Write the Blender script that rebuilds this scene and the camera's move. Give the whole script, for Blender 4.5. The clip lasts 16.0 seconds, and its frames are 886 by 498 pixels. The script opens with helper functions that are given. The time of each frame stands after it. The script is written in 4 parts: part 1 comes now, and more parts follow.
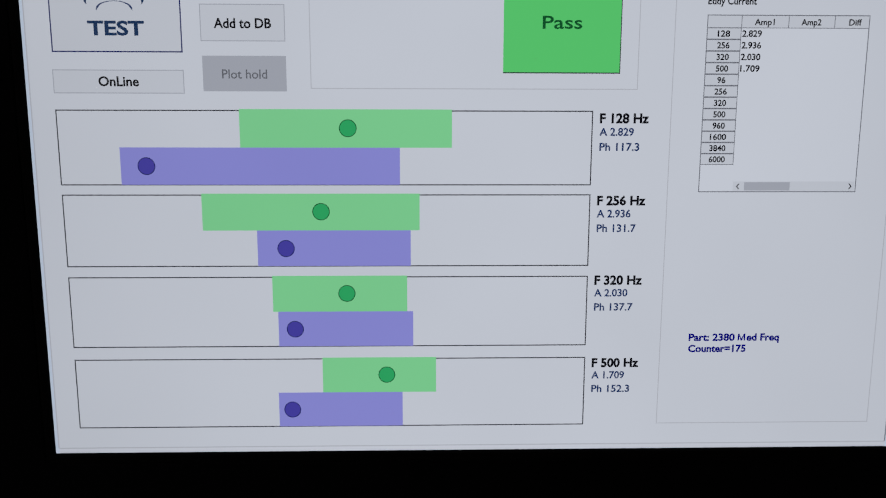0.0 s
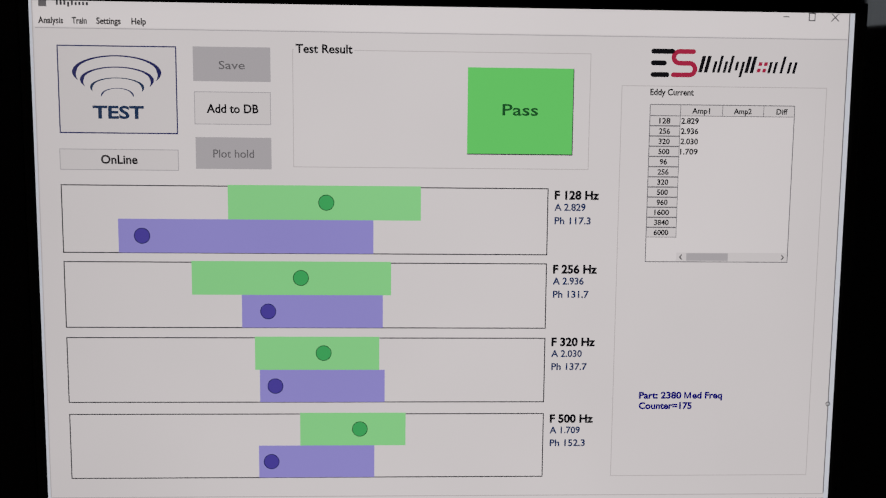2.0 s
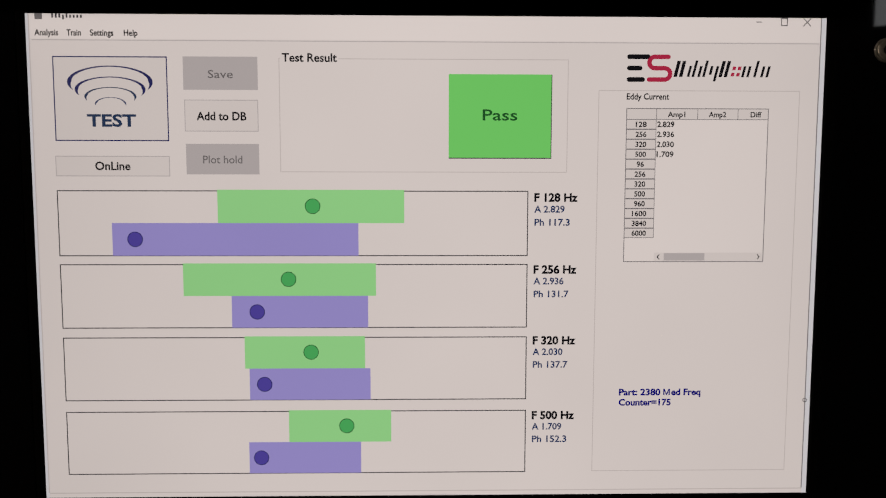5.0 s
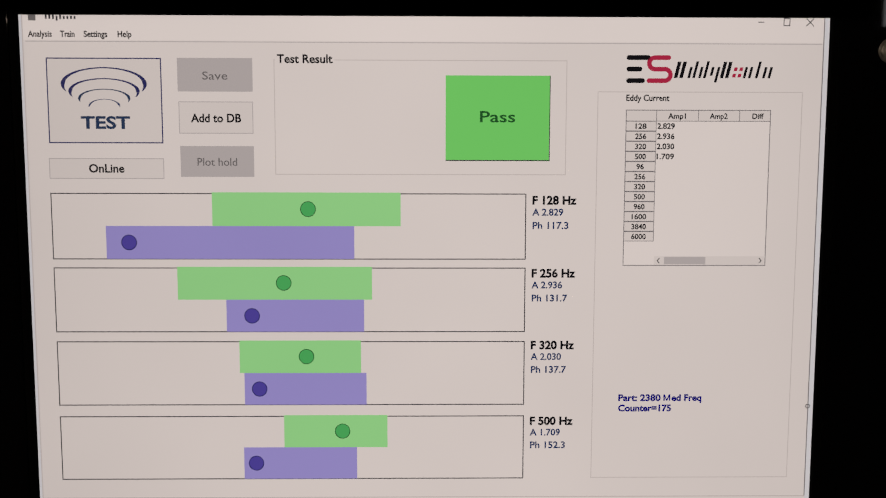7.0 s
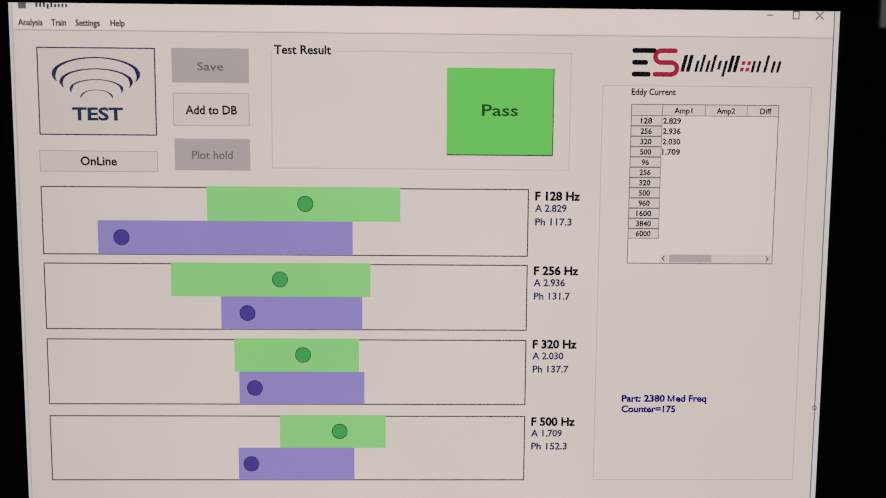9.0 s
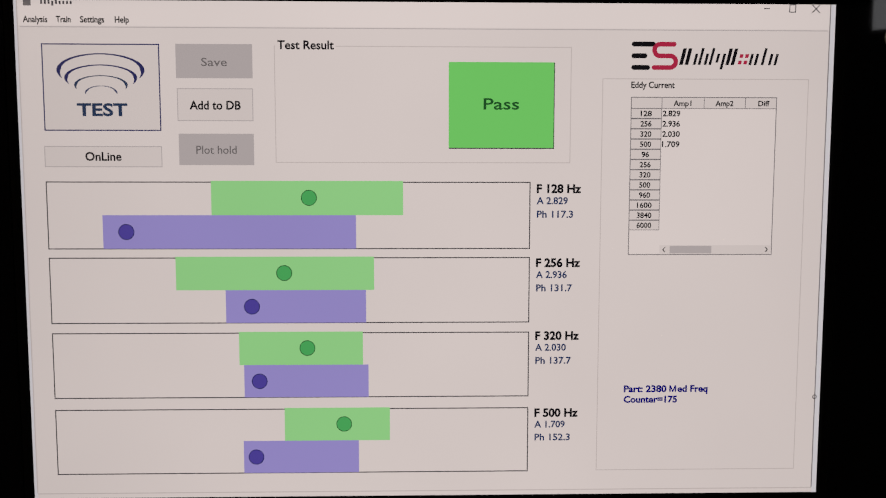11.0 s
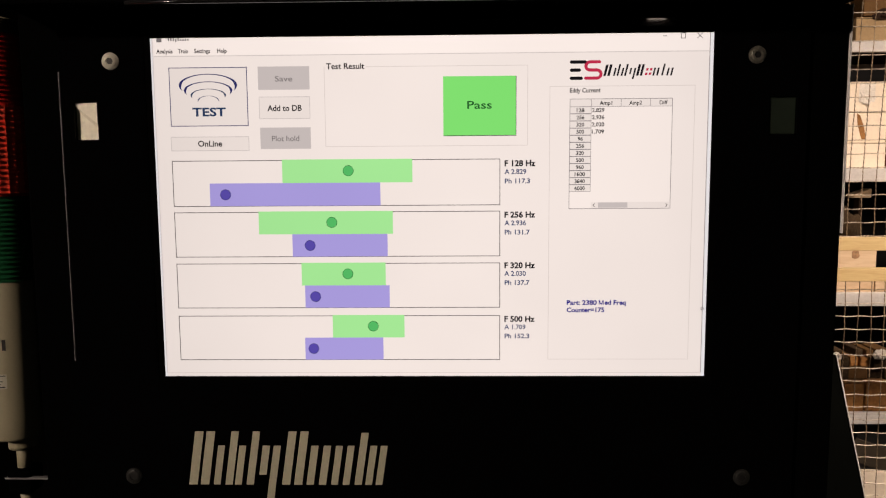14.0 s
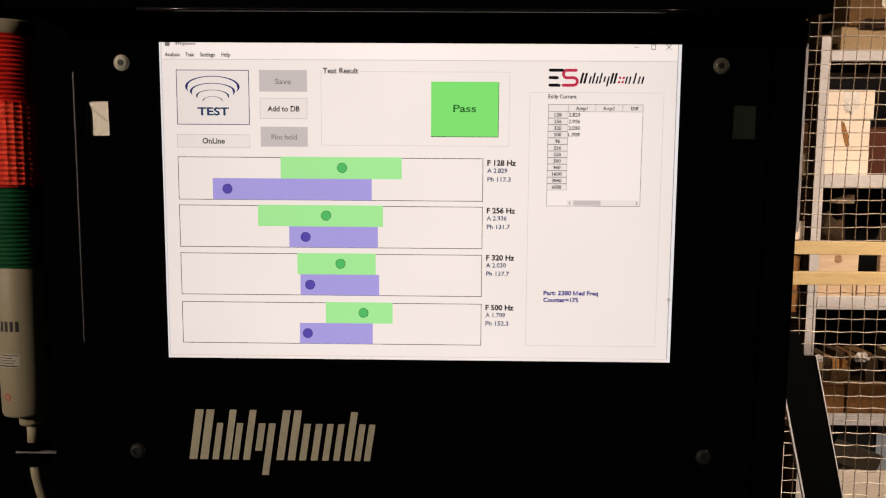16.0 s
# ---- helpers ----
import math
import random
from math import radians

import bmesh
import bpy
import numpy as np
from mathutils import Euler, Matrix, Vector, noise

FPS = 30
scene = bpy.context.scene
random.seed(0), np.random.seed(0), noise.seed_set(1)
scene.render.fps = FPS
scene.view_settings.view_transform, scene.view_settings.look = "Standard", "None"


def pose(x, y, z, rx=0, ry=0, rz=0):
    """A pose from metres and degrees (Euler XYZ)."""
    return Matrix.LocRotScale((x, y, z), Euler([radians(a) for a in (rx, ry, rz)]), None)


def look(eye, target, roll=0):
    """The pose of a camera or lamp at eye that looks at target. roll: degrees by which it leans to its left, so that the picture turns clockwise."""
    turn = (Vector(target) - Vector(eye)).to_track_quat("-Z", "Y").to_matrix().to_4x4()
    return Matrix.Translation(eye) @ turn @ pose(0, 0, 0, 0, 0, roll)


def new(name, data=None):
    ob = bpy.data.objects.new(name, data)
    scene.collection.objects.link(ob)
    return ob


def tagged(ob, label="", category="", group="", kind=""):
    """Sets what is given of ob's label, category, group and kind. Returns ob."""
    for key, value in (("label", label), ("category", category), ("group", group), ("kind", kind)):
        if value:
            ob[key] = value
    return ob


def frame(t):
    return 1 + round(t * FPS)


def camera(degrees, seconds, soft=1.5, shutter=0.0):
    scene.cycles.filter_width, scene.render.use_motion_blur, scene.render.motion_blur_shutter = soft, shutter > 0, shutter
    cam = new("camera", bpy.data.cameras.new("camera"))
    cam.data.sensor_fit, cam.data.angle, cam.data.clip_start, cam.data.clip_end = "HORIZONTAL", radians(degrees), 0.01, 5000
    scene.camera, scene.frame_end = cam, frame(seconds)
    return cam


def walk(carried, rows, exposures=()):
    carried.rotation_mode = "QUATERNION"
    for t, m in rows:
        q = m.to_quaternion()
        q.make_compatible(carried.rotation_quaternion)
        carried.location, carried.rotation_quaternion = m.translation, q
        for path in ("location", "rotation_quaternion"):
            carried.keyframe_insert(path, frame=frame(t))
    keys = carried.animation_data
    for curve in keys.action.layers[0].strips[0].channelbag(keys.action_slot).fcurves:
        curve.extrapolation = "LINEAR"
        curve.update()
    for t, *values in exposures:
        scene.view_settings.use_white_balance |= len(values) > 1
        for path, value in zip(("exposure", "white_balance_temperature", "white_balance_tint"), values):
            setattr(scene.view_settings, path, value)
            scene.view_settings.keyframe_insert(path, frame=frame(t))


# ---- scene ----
cam = camera(60.3, 16.0, soft=1.2)
PATH = [
    (0, (-0.026, -0.355, 1.394), (0.024, 1.62, 1.078), 0.1),
    (0.5, (-0.032, -0.368, 1.401), (0.021, 1.616, 1.153), 0.8),
    (1, (-0.03, -0.38, 1.402), (0.022, 1.609, 1.196), 0.9),
    (1.5, (-0.022, -0.383, 1.404), (0.045, 1.607, 1.217), 0.3),
    (2, (-0.015, -0.388, 1.406), (0.054, 1.602, 1.222), 0.5),
    (2.5, (-0.012, -0.395, 1.406), (0.036, 1.596, 1.226), 0.4),
    (3, (-0.01, -0.401, 1.405), (0.027, 1.592, 1.24), 0.3),
    (3.5, (-0.009, -0.402, 1.405), (0.034, 1.591, 1.238), 0.3),
    (4, (-0.007, -0.402, 1.406), (0.035, 1.59, 1.236), 0.2),
    (4.5, (-0.004, -0.401, 1.406), (0.041, 1.591, 1.231), 0.1),
    (7, (0.004, -0.395, 1.407), (0.029, 1.597, 1.234), 0.1),
    (7.5, (0.003, -0.392, 1.408), (0.031, 1.6, 1.233), 0.1),
    (8, (0.003, -0.389, 1.405), (0.025, 1.604, 1.233), 0.2),
    (8.5, (0.002, -0.386, 1.405), (0.027, 1.606, 1.226), 0.2),
    (9, (0.002, -0.386, 1.405), (0.037, 1.606, 1.229), 0.4),
    (9.2, (0.001, -0.386, 1.404), (0.036, 1.606, 1.227), 0.5),
    (11.3, (-0.003, -0.392, 1.399), (0.048, 1.601, 1.237), -0.1),
    (11.5, (-0.008, -0.397, 1.401), (0.051, 1.595, 1.237), -0.0),
    (12, (-0.004, -0.434, 1.402), (0.025, 1.559, 1.234), -0.1),
    (12.5, (0.002, -0.475, 1.401), (0.022, 1.517, 1.224), -0.2),
    (13, (0.008, -0.515, 1.396), (0.0, 1.477, 1.217), -0.2),
    (13.5, (0.013, -0.544, 1.398), (-0.008, 1.448, 1.212), -0.2),
    (14, (0.023, -0.568, 1.396), (-0.025, 1.419, 1.181), -0.4),
    (14.5, (0.022, -0.582, 1.396), (-0.009, 1.407, 1.195), -0.1),
    (15, (0.026, -0.598, 1.396), (0.003, 1.392, 1.2), 0.2),
    (15.5, (0.028, -0.616, 1.395), (-0.004, 1.373, 1.19), 0.1),
    (16, (0.029, -0.612, 1.394), (0.001, 1.377, 1.182), 0.4),
]
EXPOSURES = [
    (0.0, -0.18, 5880, 12), (0.5, -0.25, 5960, 12.5), (1.0, -0.20, 6090, 13), (1.5, -0.14, 6400, 15), (2.0, -0.16, 6720, 17), (3.0, -0.14, 7080, 19), (9.0, -0.13, 7380, 21),
    (11.5, -0.09, 7250, 22), (12.5, 0.20, 7350, 22), (13.5, 0.37, 7420, 21), (16.0, 0.44, 7400, 19.5),
]
walk(cam, [(t, look(eye, target, roll)) for t, eye, target, roll in PATH], EXPOSURES)

# ---- light ----
world = bpy.data.worlds.new("world")
scene.world = world
world.use_nodes = True
world.node_tree.nodes["Background"].inputs["Color"].default_value = (0.9, 0.75, 0.55, 1)
world.node_tree.nodes["Background"].inputs["Strength"].default_value = 0.0


def area_lamp(name, place, target, size, power, colour, spread):
    data = bpy.data.lights.new(name, "AREA")
    data.shape, data.size, data.size_y, data.energy, data.color, data.spread = "RECTANGLE", size[0], size[1], power, colour, radians(spread)
    ob = new(name, data)
    ob.matrix_world = look(place, target)
    return ob


WARM = (1.0, 0.89, 0.80)
# (place of the fixture, size, power, what it is turned to, spread in degrees)
CEILING_LAMPS = [
    ((2.92, -11.0, 3.58), (0.24, 0.24), 4, (2.92, -11.0, 0), 180),
    ((-3.75, -3.75, 3.58), (0.36, 0.36), 9.4, (-0.34, 0.02, 1.46), 50),
    ((2.3, -0.1, 3.58), (0.42, 0.42), 19.5, (1.62, 2.25, 0.72), 70),
]
for spot, dims, watts, aim, wide in CEILING_LAMPS:
    area_lamp("ceiling_light_source", (spot[0], spot[1], spot[2] - 0.035 if aim[0] == spot[0] else spot[2] - 0.30), aim, dims, watts, WARM, wide)
FLOOD_AT, FLOOD_AIM, FLOOD_SIZE = (4.85, -7.73, 3.22), (0.2, 0.0, 3.22), (0.22, 0.32)
area_lamp("flood_light_source", (FLOOD_AT[0] - 0.012, FLOOD_AT[1] + 0.020, FLOOD_AT[2]), FLOOD_AIM, FLOOD_SIZE, 0.9, (0.80, 0.93, 1.0), 180)


# ---- materials ----
def nodes_of(name):
    m = bpy.data.materials.new(name)
    m.use_nodes = True
    return m, m.node_tree.nodes, m.node_tree.links, m.node_tree.nodes["Principled BSDF"]


def surface(name, colour, rough=0.5, metal=0.0, grain=60.0, vary=0.25, stain=4.0, bump=0.15, stretch=(1, 1, 1), per_object=0.0, coat=0.0, spec=0.5):
    """Colour with variation at two scales, uneven gloss and fine relief."""
    m, n, l, p = nodes_of(name)
    geo = n.new("ShaderNodeNewGeometry")
    mp = n.new("ShaderNodeMapping")
    mp.inputs["Scale"].default_value = stretch
    l.new(geo.outputs["Position"], mp.inputs["Vector"])
    fine, broad = n.new("ShaderNodeTexNoise"), n.new("ShaderNodeTexNoise")
    fine.inputs["Scale"].default_value, fine.inputs["Detail"].default_value = grain, 6
    broad.inputs["Scale"].default_value, broad.inputs["Detail"].default_value = stain, 4
    l.new(mp.outputs["Vector"], fine.inputs["Vector"])
    l.new(mp.outputs["Vector"], broad.inputs["Vector"])
    add = n.new("ShaderNodeMath")
    add.operation = "ADD"
    l.new(fine.outputs["Fac"], add.inputs[0])
    l.new(broad.outputs["Fac"], add.inputs[1])
    ramp = n.new("ShaderNodeMapRange")
    ramp.inputs["From Min"].default_value, ramp.inputs["From Max"].default_value = 0.6, 1.4
    ramp.inputs["To Min"].default_value, ramp.inputs["To Max"].default_value = 1 - vary, 1 + vary
    l.new(add.outputs[0], ramp.inputs["Value"])
    mul = n.new("ShaderNodeVectorMath")
    mul.operation = "SCALE"
    mul.inputs[0].default_value = colour
    if per_object:
        info = n.new("ShaderNodeObjectInfo")
        pr = n.new("ShaderNodeMapRange")
        pr.inputs["To Min"].default_value, pr.inputs["To Max"].default_value = 1 - per_object, 1 + per_object
        l.new(info.outputs["Random"], pr.inputs["Value"])
        both = n.new("ShaderNodeMath")
        both.operation = "MULTIPLY"
        l.new(ramp.outputs[0], both.inputs[0])
        l.new(pr.outputs[0], both.inputs[1])
        l.new(both.outputs[0], mul.inputs["Scale"])
    else:
        l.new(ramp.outputs[0], mul.inputs["Scale"])
    l.new(mul.outputs[0], p.inputs["Base Color"])
    rr = n.new("ShaderNodeMapRange")
    rr.inputs["To Min"].default_value, rr.inputs["To Max"].default_value = max(0.02, rough - min(0.1, 0.5 * rough)), min(1, rough + min(0.1, 0.5 * rough))
    l.new(broad.outputs["Fac"], rr.inputs["Value"])
    l.new(rr.outputs[0], p.inputs["Roughness"])
    p.inputs["Metallic"].default_value = metal
    p.inputs["Coat Weight"].default_value = coat
    p.inputs["Specular IOR Level"].default_value = spec
    if bump:
        b = n.new("ShaderNodeBump")
        b.inputs["Strength"].default_value, b.inputs["Distance"].default_value = bump, 0.002
        l.new(fine.outputs["Fac"], b.inputs["Height"])
        l.new(b.outputs[0], p.inputs["Normal"])
    return m


def wood(name, light, dark, along="x", ring=28.0, rough=0.6):
    """Sawn softwood: long grain, knots and a rough face."""
    m, n, l, p = nodes_of(name)
    geo, info = n.new("ShaderNodeNewGeometry"), n.new("ShaderNodeObjectInfo")
    off = n.new("ShaderNodeVectorMath")
    off.operation = "ADD"
    l.new(geo.outputs["Position"], off.inputs[0])
    l.new(info.outputs["Random"], off.inputs[1])
    mp = n.new("ShaderNodeMapping")
    mp.inputs["Scale"].default_value = {"x": (0.12, 1, 1), "y": (1, 0.12, 1), "z": (1, 1, 0.12)}[along]
    l.new(off.outputs[0], mp.inputs["Vector"])
    grain, broad, knots = n.new("ShaderNodeTexNoise"), n.new("ShaderNodeTexNoise"), n.new("ShaderNodeTexVoronoi")
    grain.inputs["Scale"].default_value, grain.inputs["Detail"].default_value, grain.inputs["Distortion"].default_value = ring * 4, 5, 1.2
    broad.inputs["Scale"].default_value = ring / 4
    knots.inputs["Scale"].default_value = 5.5
    l.new(mp.outputs[0], grain.inputs["Vector"])
    l.new(mp.outputs[0], broad.inputs["Vector"])
    l.new(off.outputs[0], knots.inputs["Vector"])
    kr = n.new("ShaderNodeMapRange")
    kr.inputs["From Min"].default_value, kr.inputs["From Max"].default_value = 0.06, 0.14
    kr.inputs["To Min"].default_value, kr.inputs["To Max"].default_value = 0.35, 0.0
    l.new(knots.outputs["Distance"], kr.inputs["Value"])
    s1 = n.new("ShaderNodeMath")
    s1.operation = "MULTIPLY_ADD"
    s1.inputs[1].default_value = 0.6
    l.new(grain.outputs["Fac"], s1.inputs[0])
    l.new(kr.outputs[0], s1.inputs[2])
    s2 = n.new("ShaderNodeMath")
    s2.operation = "MULTIPLY_ADD"
    s2.inputs[1].default_value = 0.4
    l.new(broad.outputs["Fac"], s2.inputs[0])
    l.new(s1.outputs[0], s2.inputs[2])
    ramp = n.new("ShaderNodeValToRGB")
    ramp.color_ramp.elements[0].position, ramp.color_ramp.elements[1].position = 0.38, 0.78
    ramp.color_ramp.elements[0].color, ramp.color_ramp.elements[1].color = (*light, 1), (*dark, 1)
    l.new(s2.outputs[0], ramp.inputs[0])
    l.new(ramp.outputs[0], p.inputs["Base Color"])
    p.inputs["Roughness"].default_value = rough
    b = n.new("ShaderNodeBump")
    b.inputs["Strength"].default_value, b.inputs["Distance"].default_value = 0.35, 0.002
    l.new(s2.outputs[0], b.inputs["Height"])
    l.new(b.outputs[0], p.inputs["Normal"])
    return m


SCREEN_WHITE = (0.60, 0.60, 0.60)


def glow(name, share, uneven=0.02):
    """A colour of the lit display, as a share of its white."""
    m, n, l, p = nodes_of(name)
    p.inputs["Base Color"].default_value = (0.004, 0.004, 0.004, 1)
    p.inputs["Roughness"].default_value = 0.35
    p.inputs["Specular IOR Level"].default_value = 0.25
    geo, noise_tex = n.new("ShaderNodeNewGeometry"), n.new("ShaderNodeTexNoise")
    noise_tex.inputs["Scale"].default_value = 9.0
    l.new(geo.outputs["Position"], noise_tex.inputs["Vector"])
    mr = n.new("ShaderNodeMapRange")
    mr.inputs["From Min"].default_value, mr.inputs["From Max"].default_value = 0.3, 0.7
    mr.inputs["To Min"].default_value, mr.inputs["To Max"].default_value = 1 - uneven, 1 + uneven
    l.new(noise_tex.outputs["Fac"], mr.inputs["Value"])
    # the dimming towards the display's sides is put into its emission strength
    split, off, sq, fall, both = (n.new("ShaderNodeSeparateXYZ"), *(n.new("ShaderNodeMath") for _ in range(4)))
    off.operation, sq.operation, fall.operation, both.operation = "SUBTRACT", "MULTIPLY", "MULTIPLY_ADD", "MULTIPLY"
    off.inputs[1].default_value, fall.inputs[1].default_value, fall.inputs[2].default_value = 0.02, -2.3, 1.04
    l.new(geo.outputs["Position"], split.inputs[0])
    l.new(split.outputs["X"], off.inputs[0])
    l.new(off.outputs[0], sq.inputs[0])
    l.new(off.outputs[0], sq.inputs[1])
    l.new(sq.outputs[0], fall.inputs[0])
    l.new(mr.outputs[0], both.inputs[0])
    l.new(fall.outputs[0], both.inputs[1])
    l.new(both.outputs[0], p.inputs["Emission Strength"])
    p.inputs["Emission Color"].default_value = (*(w * s for w, s in zip(SCREEN_WHITE, share)), 1)
    return m


M_WINDOW = glow("lit_window_grey", (0.98, 0.98, 0.98))
M_TITLE = glow("lit_title_white", (1.06, 1.06, 1.06))
M_FIELD = glow("lit_field_white", (1.02, 1.02, 1.02))
M_MARGIN = glow("lit_margin_blue_white", (0.92, 1.0, 1.08))
M_BUTTON = glow("lit_button_light", (0.92, 0.92, 0.92))
M_BUTTON_OFF = glow("lit_button_grey", (0.62, 0.62, 0.64))
M_RIM = glow("lit_rim_grey", (0.62, 0.62, 0.64))
M_FAINT = glow("lit_faint_grey", (0.75, 0.74, 0.74))
M_GREY_TEXT = glow("lit_text_grey", (0.20, 0.20, 0.21))
M_BLACK = glow("lit_black", (0.006, 0.006, 0.009))
M_LINE = glow("lit_line_dark", (0.05, 0.05, 0.06))
M_GRID = glow("lit_grid_grey", (0.26, 0.26, 0.28))
M_NAVY = glow("lit_navy", (0.014, 0.022, 0.15))
M_BLUE = glow("lit_deep_blue", (0.004, 0.004, 0.27))
M_STEEL = glow("lit_slate_blue", (0.025, 0.055, 0.17))
M_TEAL = glow("lit_dark_teal", (0.01, 0.045, 0.13))
M_GREEN = glow("lit_green", (0.37, 1.0, 0.41))
M_GREEN_DOT = glow("lit_green_dot", (0.06, 0.60, 0.17))
M_GREEN_RIM = glow("lit_green_dark", (0.01, 0.13, 0.03))
M_PASS = glow("lit_pass_green", (0.19, 0.92, 0.22))
M_PURPLE = glow("lit_lavender", (0.43, 0.41, 0.95))
M_PURPLE_DOT = glow("lit_violet_dot", (0.10, 0.08, 0.50))
M_RED = glow("lit_red", (0.60, 0.03, 0.09))

M_PANEL = surface("black_satin_sheet", (0.0014, 0.0014, 0.0016), 0.022, grain=900, vary=0.3, stain=6, bump=0.0, spec=0.14)
M_BODY = surface("black_painted_steel", (0.0013, 0.0014, 0.0014), 0.60, grain=700, vary=0.3, stain=5, bump=0.06, spec=0.0)
M_GLINT_ROD = surface("black_glossy_rod", (0.010, 0.010, 0.010), 0.16, grain=500, vary=0.2, stain=9, bump=0.0, spec=1.0)
M_EDGE_GLINT = surface("grey_edge_glint", (0.16, 0.16, 0.16), 0.4, 0.3, grain=400, vary=0.5, stain=30, bump=0.1)
M_MONITOR = surface("black_plastic", (0.003, 0.003, 0.0033), 0.45, grain=900, bump=0.1)
# Bolt steel again, toned down: the weaker light at its corner is in the colour.
M_BOLT_DIM = surface("toned_down_steel", (0.22, 0.21, 0.17), 0.4, 0.7, grain=500, vary=0.5, stain=160, bump=0.25)
M_BOLT_DARK = surface("dark_bolt_steel", (0.035, 0.036, 0.034), 0.42, 0.6, grain=900, vary=0.3, stain=90, bump=0.1)
M_GLARE_MASK = surface("matt_black_mask", (0.0018, 0.0018, 0.0018), 0.9, grain=700, vary=0.2, bump=0.0, spec=0.0)
M_BOLT = surface("worn_steel", (0.34, 0.33, 0.27), 0.55, 0.55, grain=900, vary=0.25, stain=90, bump=0.1)
M_SOCKET = surface("dark_socket", (0.02, 0.02, 0.02), 0.5, 0.5, grain=600)
M_VINYL = surface("beige_vinyl", (0.46, 0.445, 0.325), 0.5, grain=500, vary=0.1, stain=18, bump=0.05)
M_CATCH = surface("ivory_plate", (0.82, 0.79, 0.62), 0.45, grain=300, vary=0.12, stain=60, bump=0.05)
M_CATCH_DARK = surface("grey_plate", (0.013, 0.021, 0.013), 0.4, grain=300, vary=0.2, stain=60, bump=0.05)
M_IVORY = surface("ivory_plastic", (0.30, 0.272, 0.18), 0.45, grain=600, vary=0.06, stain=20, bump=0.03, spec=0.25)
M_INK = surface("dark_ink", (0.02, 0.018, 0.016), 0.5, grain=600)
M_INK_RED = surface("red_ink", (0.5, 0.05, 0.02), 0.5, grain=600)
M_STICKER = surface("sticker_paper", (0.40, 0.38, 0.30), 0.5, grain=600, vary=0.1)
# Same rusty wire twice: shaded tone for uprights, top-lit tone for level ones.
M_WIRE = surface("rusty_wire_shaded", (0.25, 0.185, 0.12), 0.42, 0.4, grain=110, vary=0.7, stain=14, bump=0.3, per_object=0.2)
M_WIRE_LIT = surface("top_lit_level_wire", (0.50, 0.43, 0.34), 0.38, 0.4, grain=110, vary=0.8, stain=14, bump=0.3, per_object=0.15)
M_POST = surface("grey_painted_steel", (0.18, 0.18, 0.175), 0.5, 0.2, grain=200, vary=0.3, stain=6, bump=0.1)
M_RACK = surface("pale_painted_steel", (0.50, 0.48, 0.45), 0.5, 0.0, grain=160, vary=0.15, stain=9, bump=0.1)
# Dark wood, lowered further: the shade between the shelves is in its colour.
M_DECK = surface("dark_wood_and_shade", (0.020, 0.010, 0.005), 0.75, grain=120, vary=0.35, bump=0.3, spec=0.1)
M_BOARD = wood("yellow_pine", (0.54, 0.40, 0.19), (0.40, 0.26, 0.10), "x", 26)
M_BLOCK = wood("pale_timber", (0.64, 0.48, 0.31), (0.42, 0.25, 0.13), "x", 20)
M_KNOT = surface("wood_knot", (0.33, 0.19, 0.10), 0.6, grain=160, vary=0.5, stain=60, bump=0.2, spec=0.2)
M_PALE_BOX = surface("cream_cardboard", (0.76, 0.66, 0.52), 0.75, grain=90, vary=0.1, stain=7, bump=0.15)
M_CARTON = surface("brown_cardboard", (0.31, 0.145, 0.048), 0.7, grain=60, vary=0.45, stain=13, bump=0.2, per_object=0.25, spec=0.15)
M_TAN = surface("tan_cardboard", (0.29, 0.20, 0.105), 0.75, grain=110, vary=0.18, stain=8, bump=0.2, per_object=0.2, spec=0.15)
M_BROWN = surface("dark_brown_cardboard", (0.115, 0.060, 0.022), 0.8, grain=110, vary=0.25, stain=9, bump=0.2, spec=0.15)
M_RUST = surface("red_brown_box", (0.070, 0.020, 0.010), 0.7, grain=110, vary=0.25, stain=10, bump=0.2, spec=0.15)
M_TAPE = surface("clear_tape", (0.72, 0.68, 0.60), 0.18, grain=200, vary=0.25, stain=40, bump=0.5)
# Cloth toned down so that its colour carries the shade it lies in.
M_SACK = surface("brown_sacking_shaded", (0.045, 0.029, 0.016), 0.9, grain=140, vary=0.45, stain=14, bump=0.6, per_object=0.4, spec=0.1)
M_SCRAP = surface("white_film", (0.62, 0.58, 0.52), 0.35, grain=90, vary=0.2, bump=0.4)
M_CRATE = surface("black_crate_plastic", (0.006, 0.0065, 0.006), 0.4, grain=200, bump=0.1)
M_LID = surface("olive_lid", (0.030, 0.022, 0.012), 0.6, grain=120, vary=0.3, bump=0.2)
M_BLUEGREY = surface("blue_grey_plastic", (0.20, 0.24, 0.27), 0.5, grain=120, vary=0.15)
M_STRUT = surface("black_worn_channel", (0.0028, 0.0034, 0.0028), 0.45, 0.0, grain=120, vary=0.35, stain=7, bump=0.15, spec=0.08)
M_EDGE = surface("steel_edge_and_glint", (0.80, 0.79, 0.75), 0.35, 0.0, grain=160, vary=0.3, stain=12, bump=0.1)
# Floor and walls nearly black: the unlit room is put into their colour.
M_FLOOR = surface("darkened_concrete", (0.012, 0.011, 0.010), 0.85, grain=40, vary=0.25, stain=1.5, bump=0.2, spec=0.08)
M_WALL = surface("darkened_wall_paint", (0.004, 0.0036, 0.0034), 0.85, grain=70, vary=0.2, stain=1.2, bump=0.1)
M_CEIL = surface("dark_ceiling", (0.03, 0.028, 0.026), 0.9, grain=50, vary=0.2, stain=1.0)
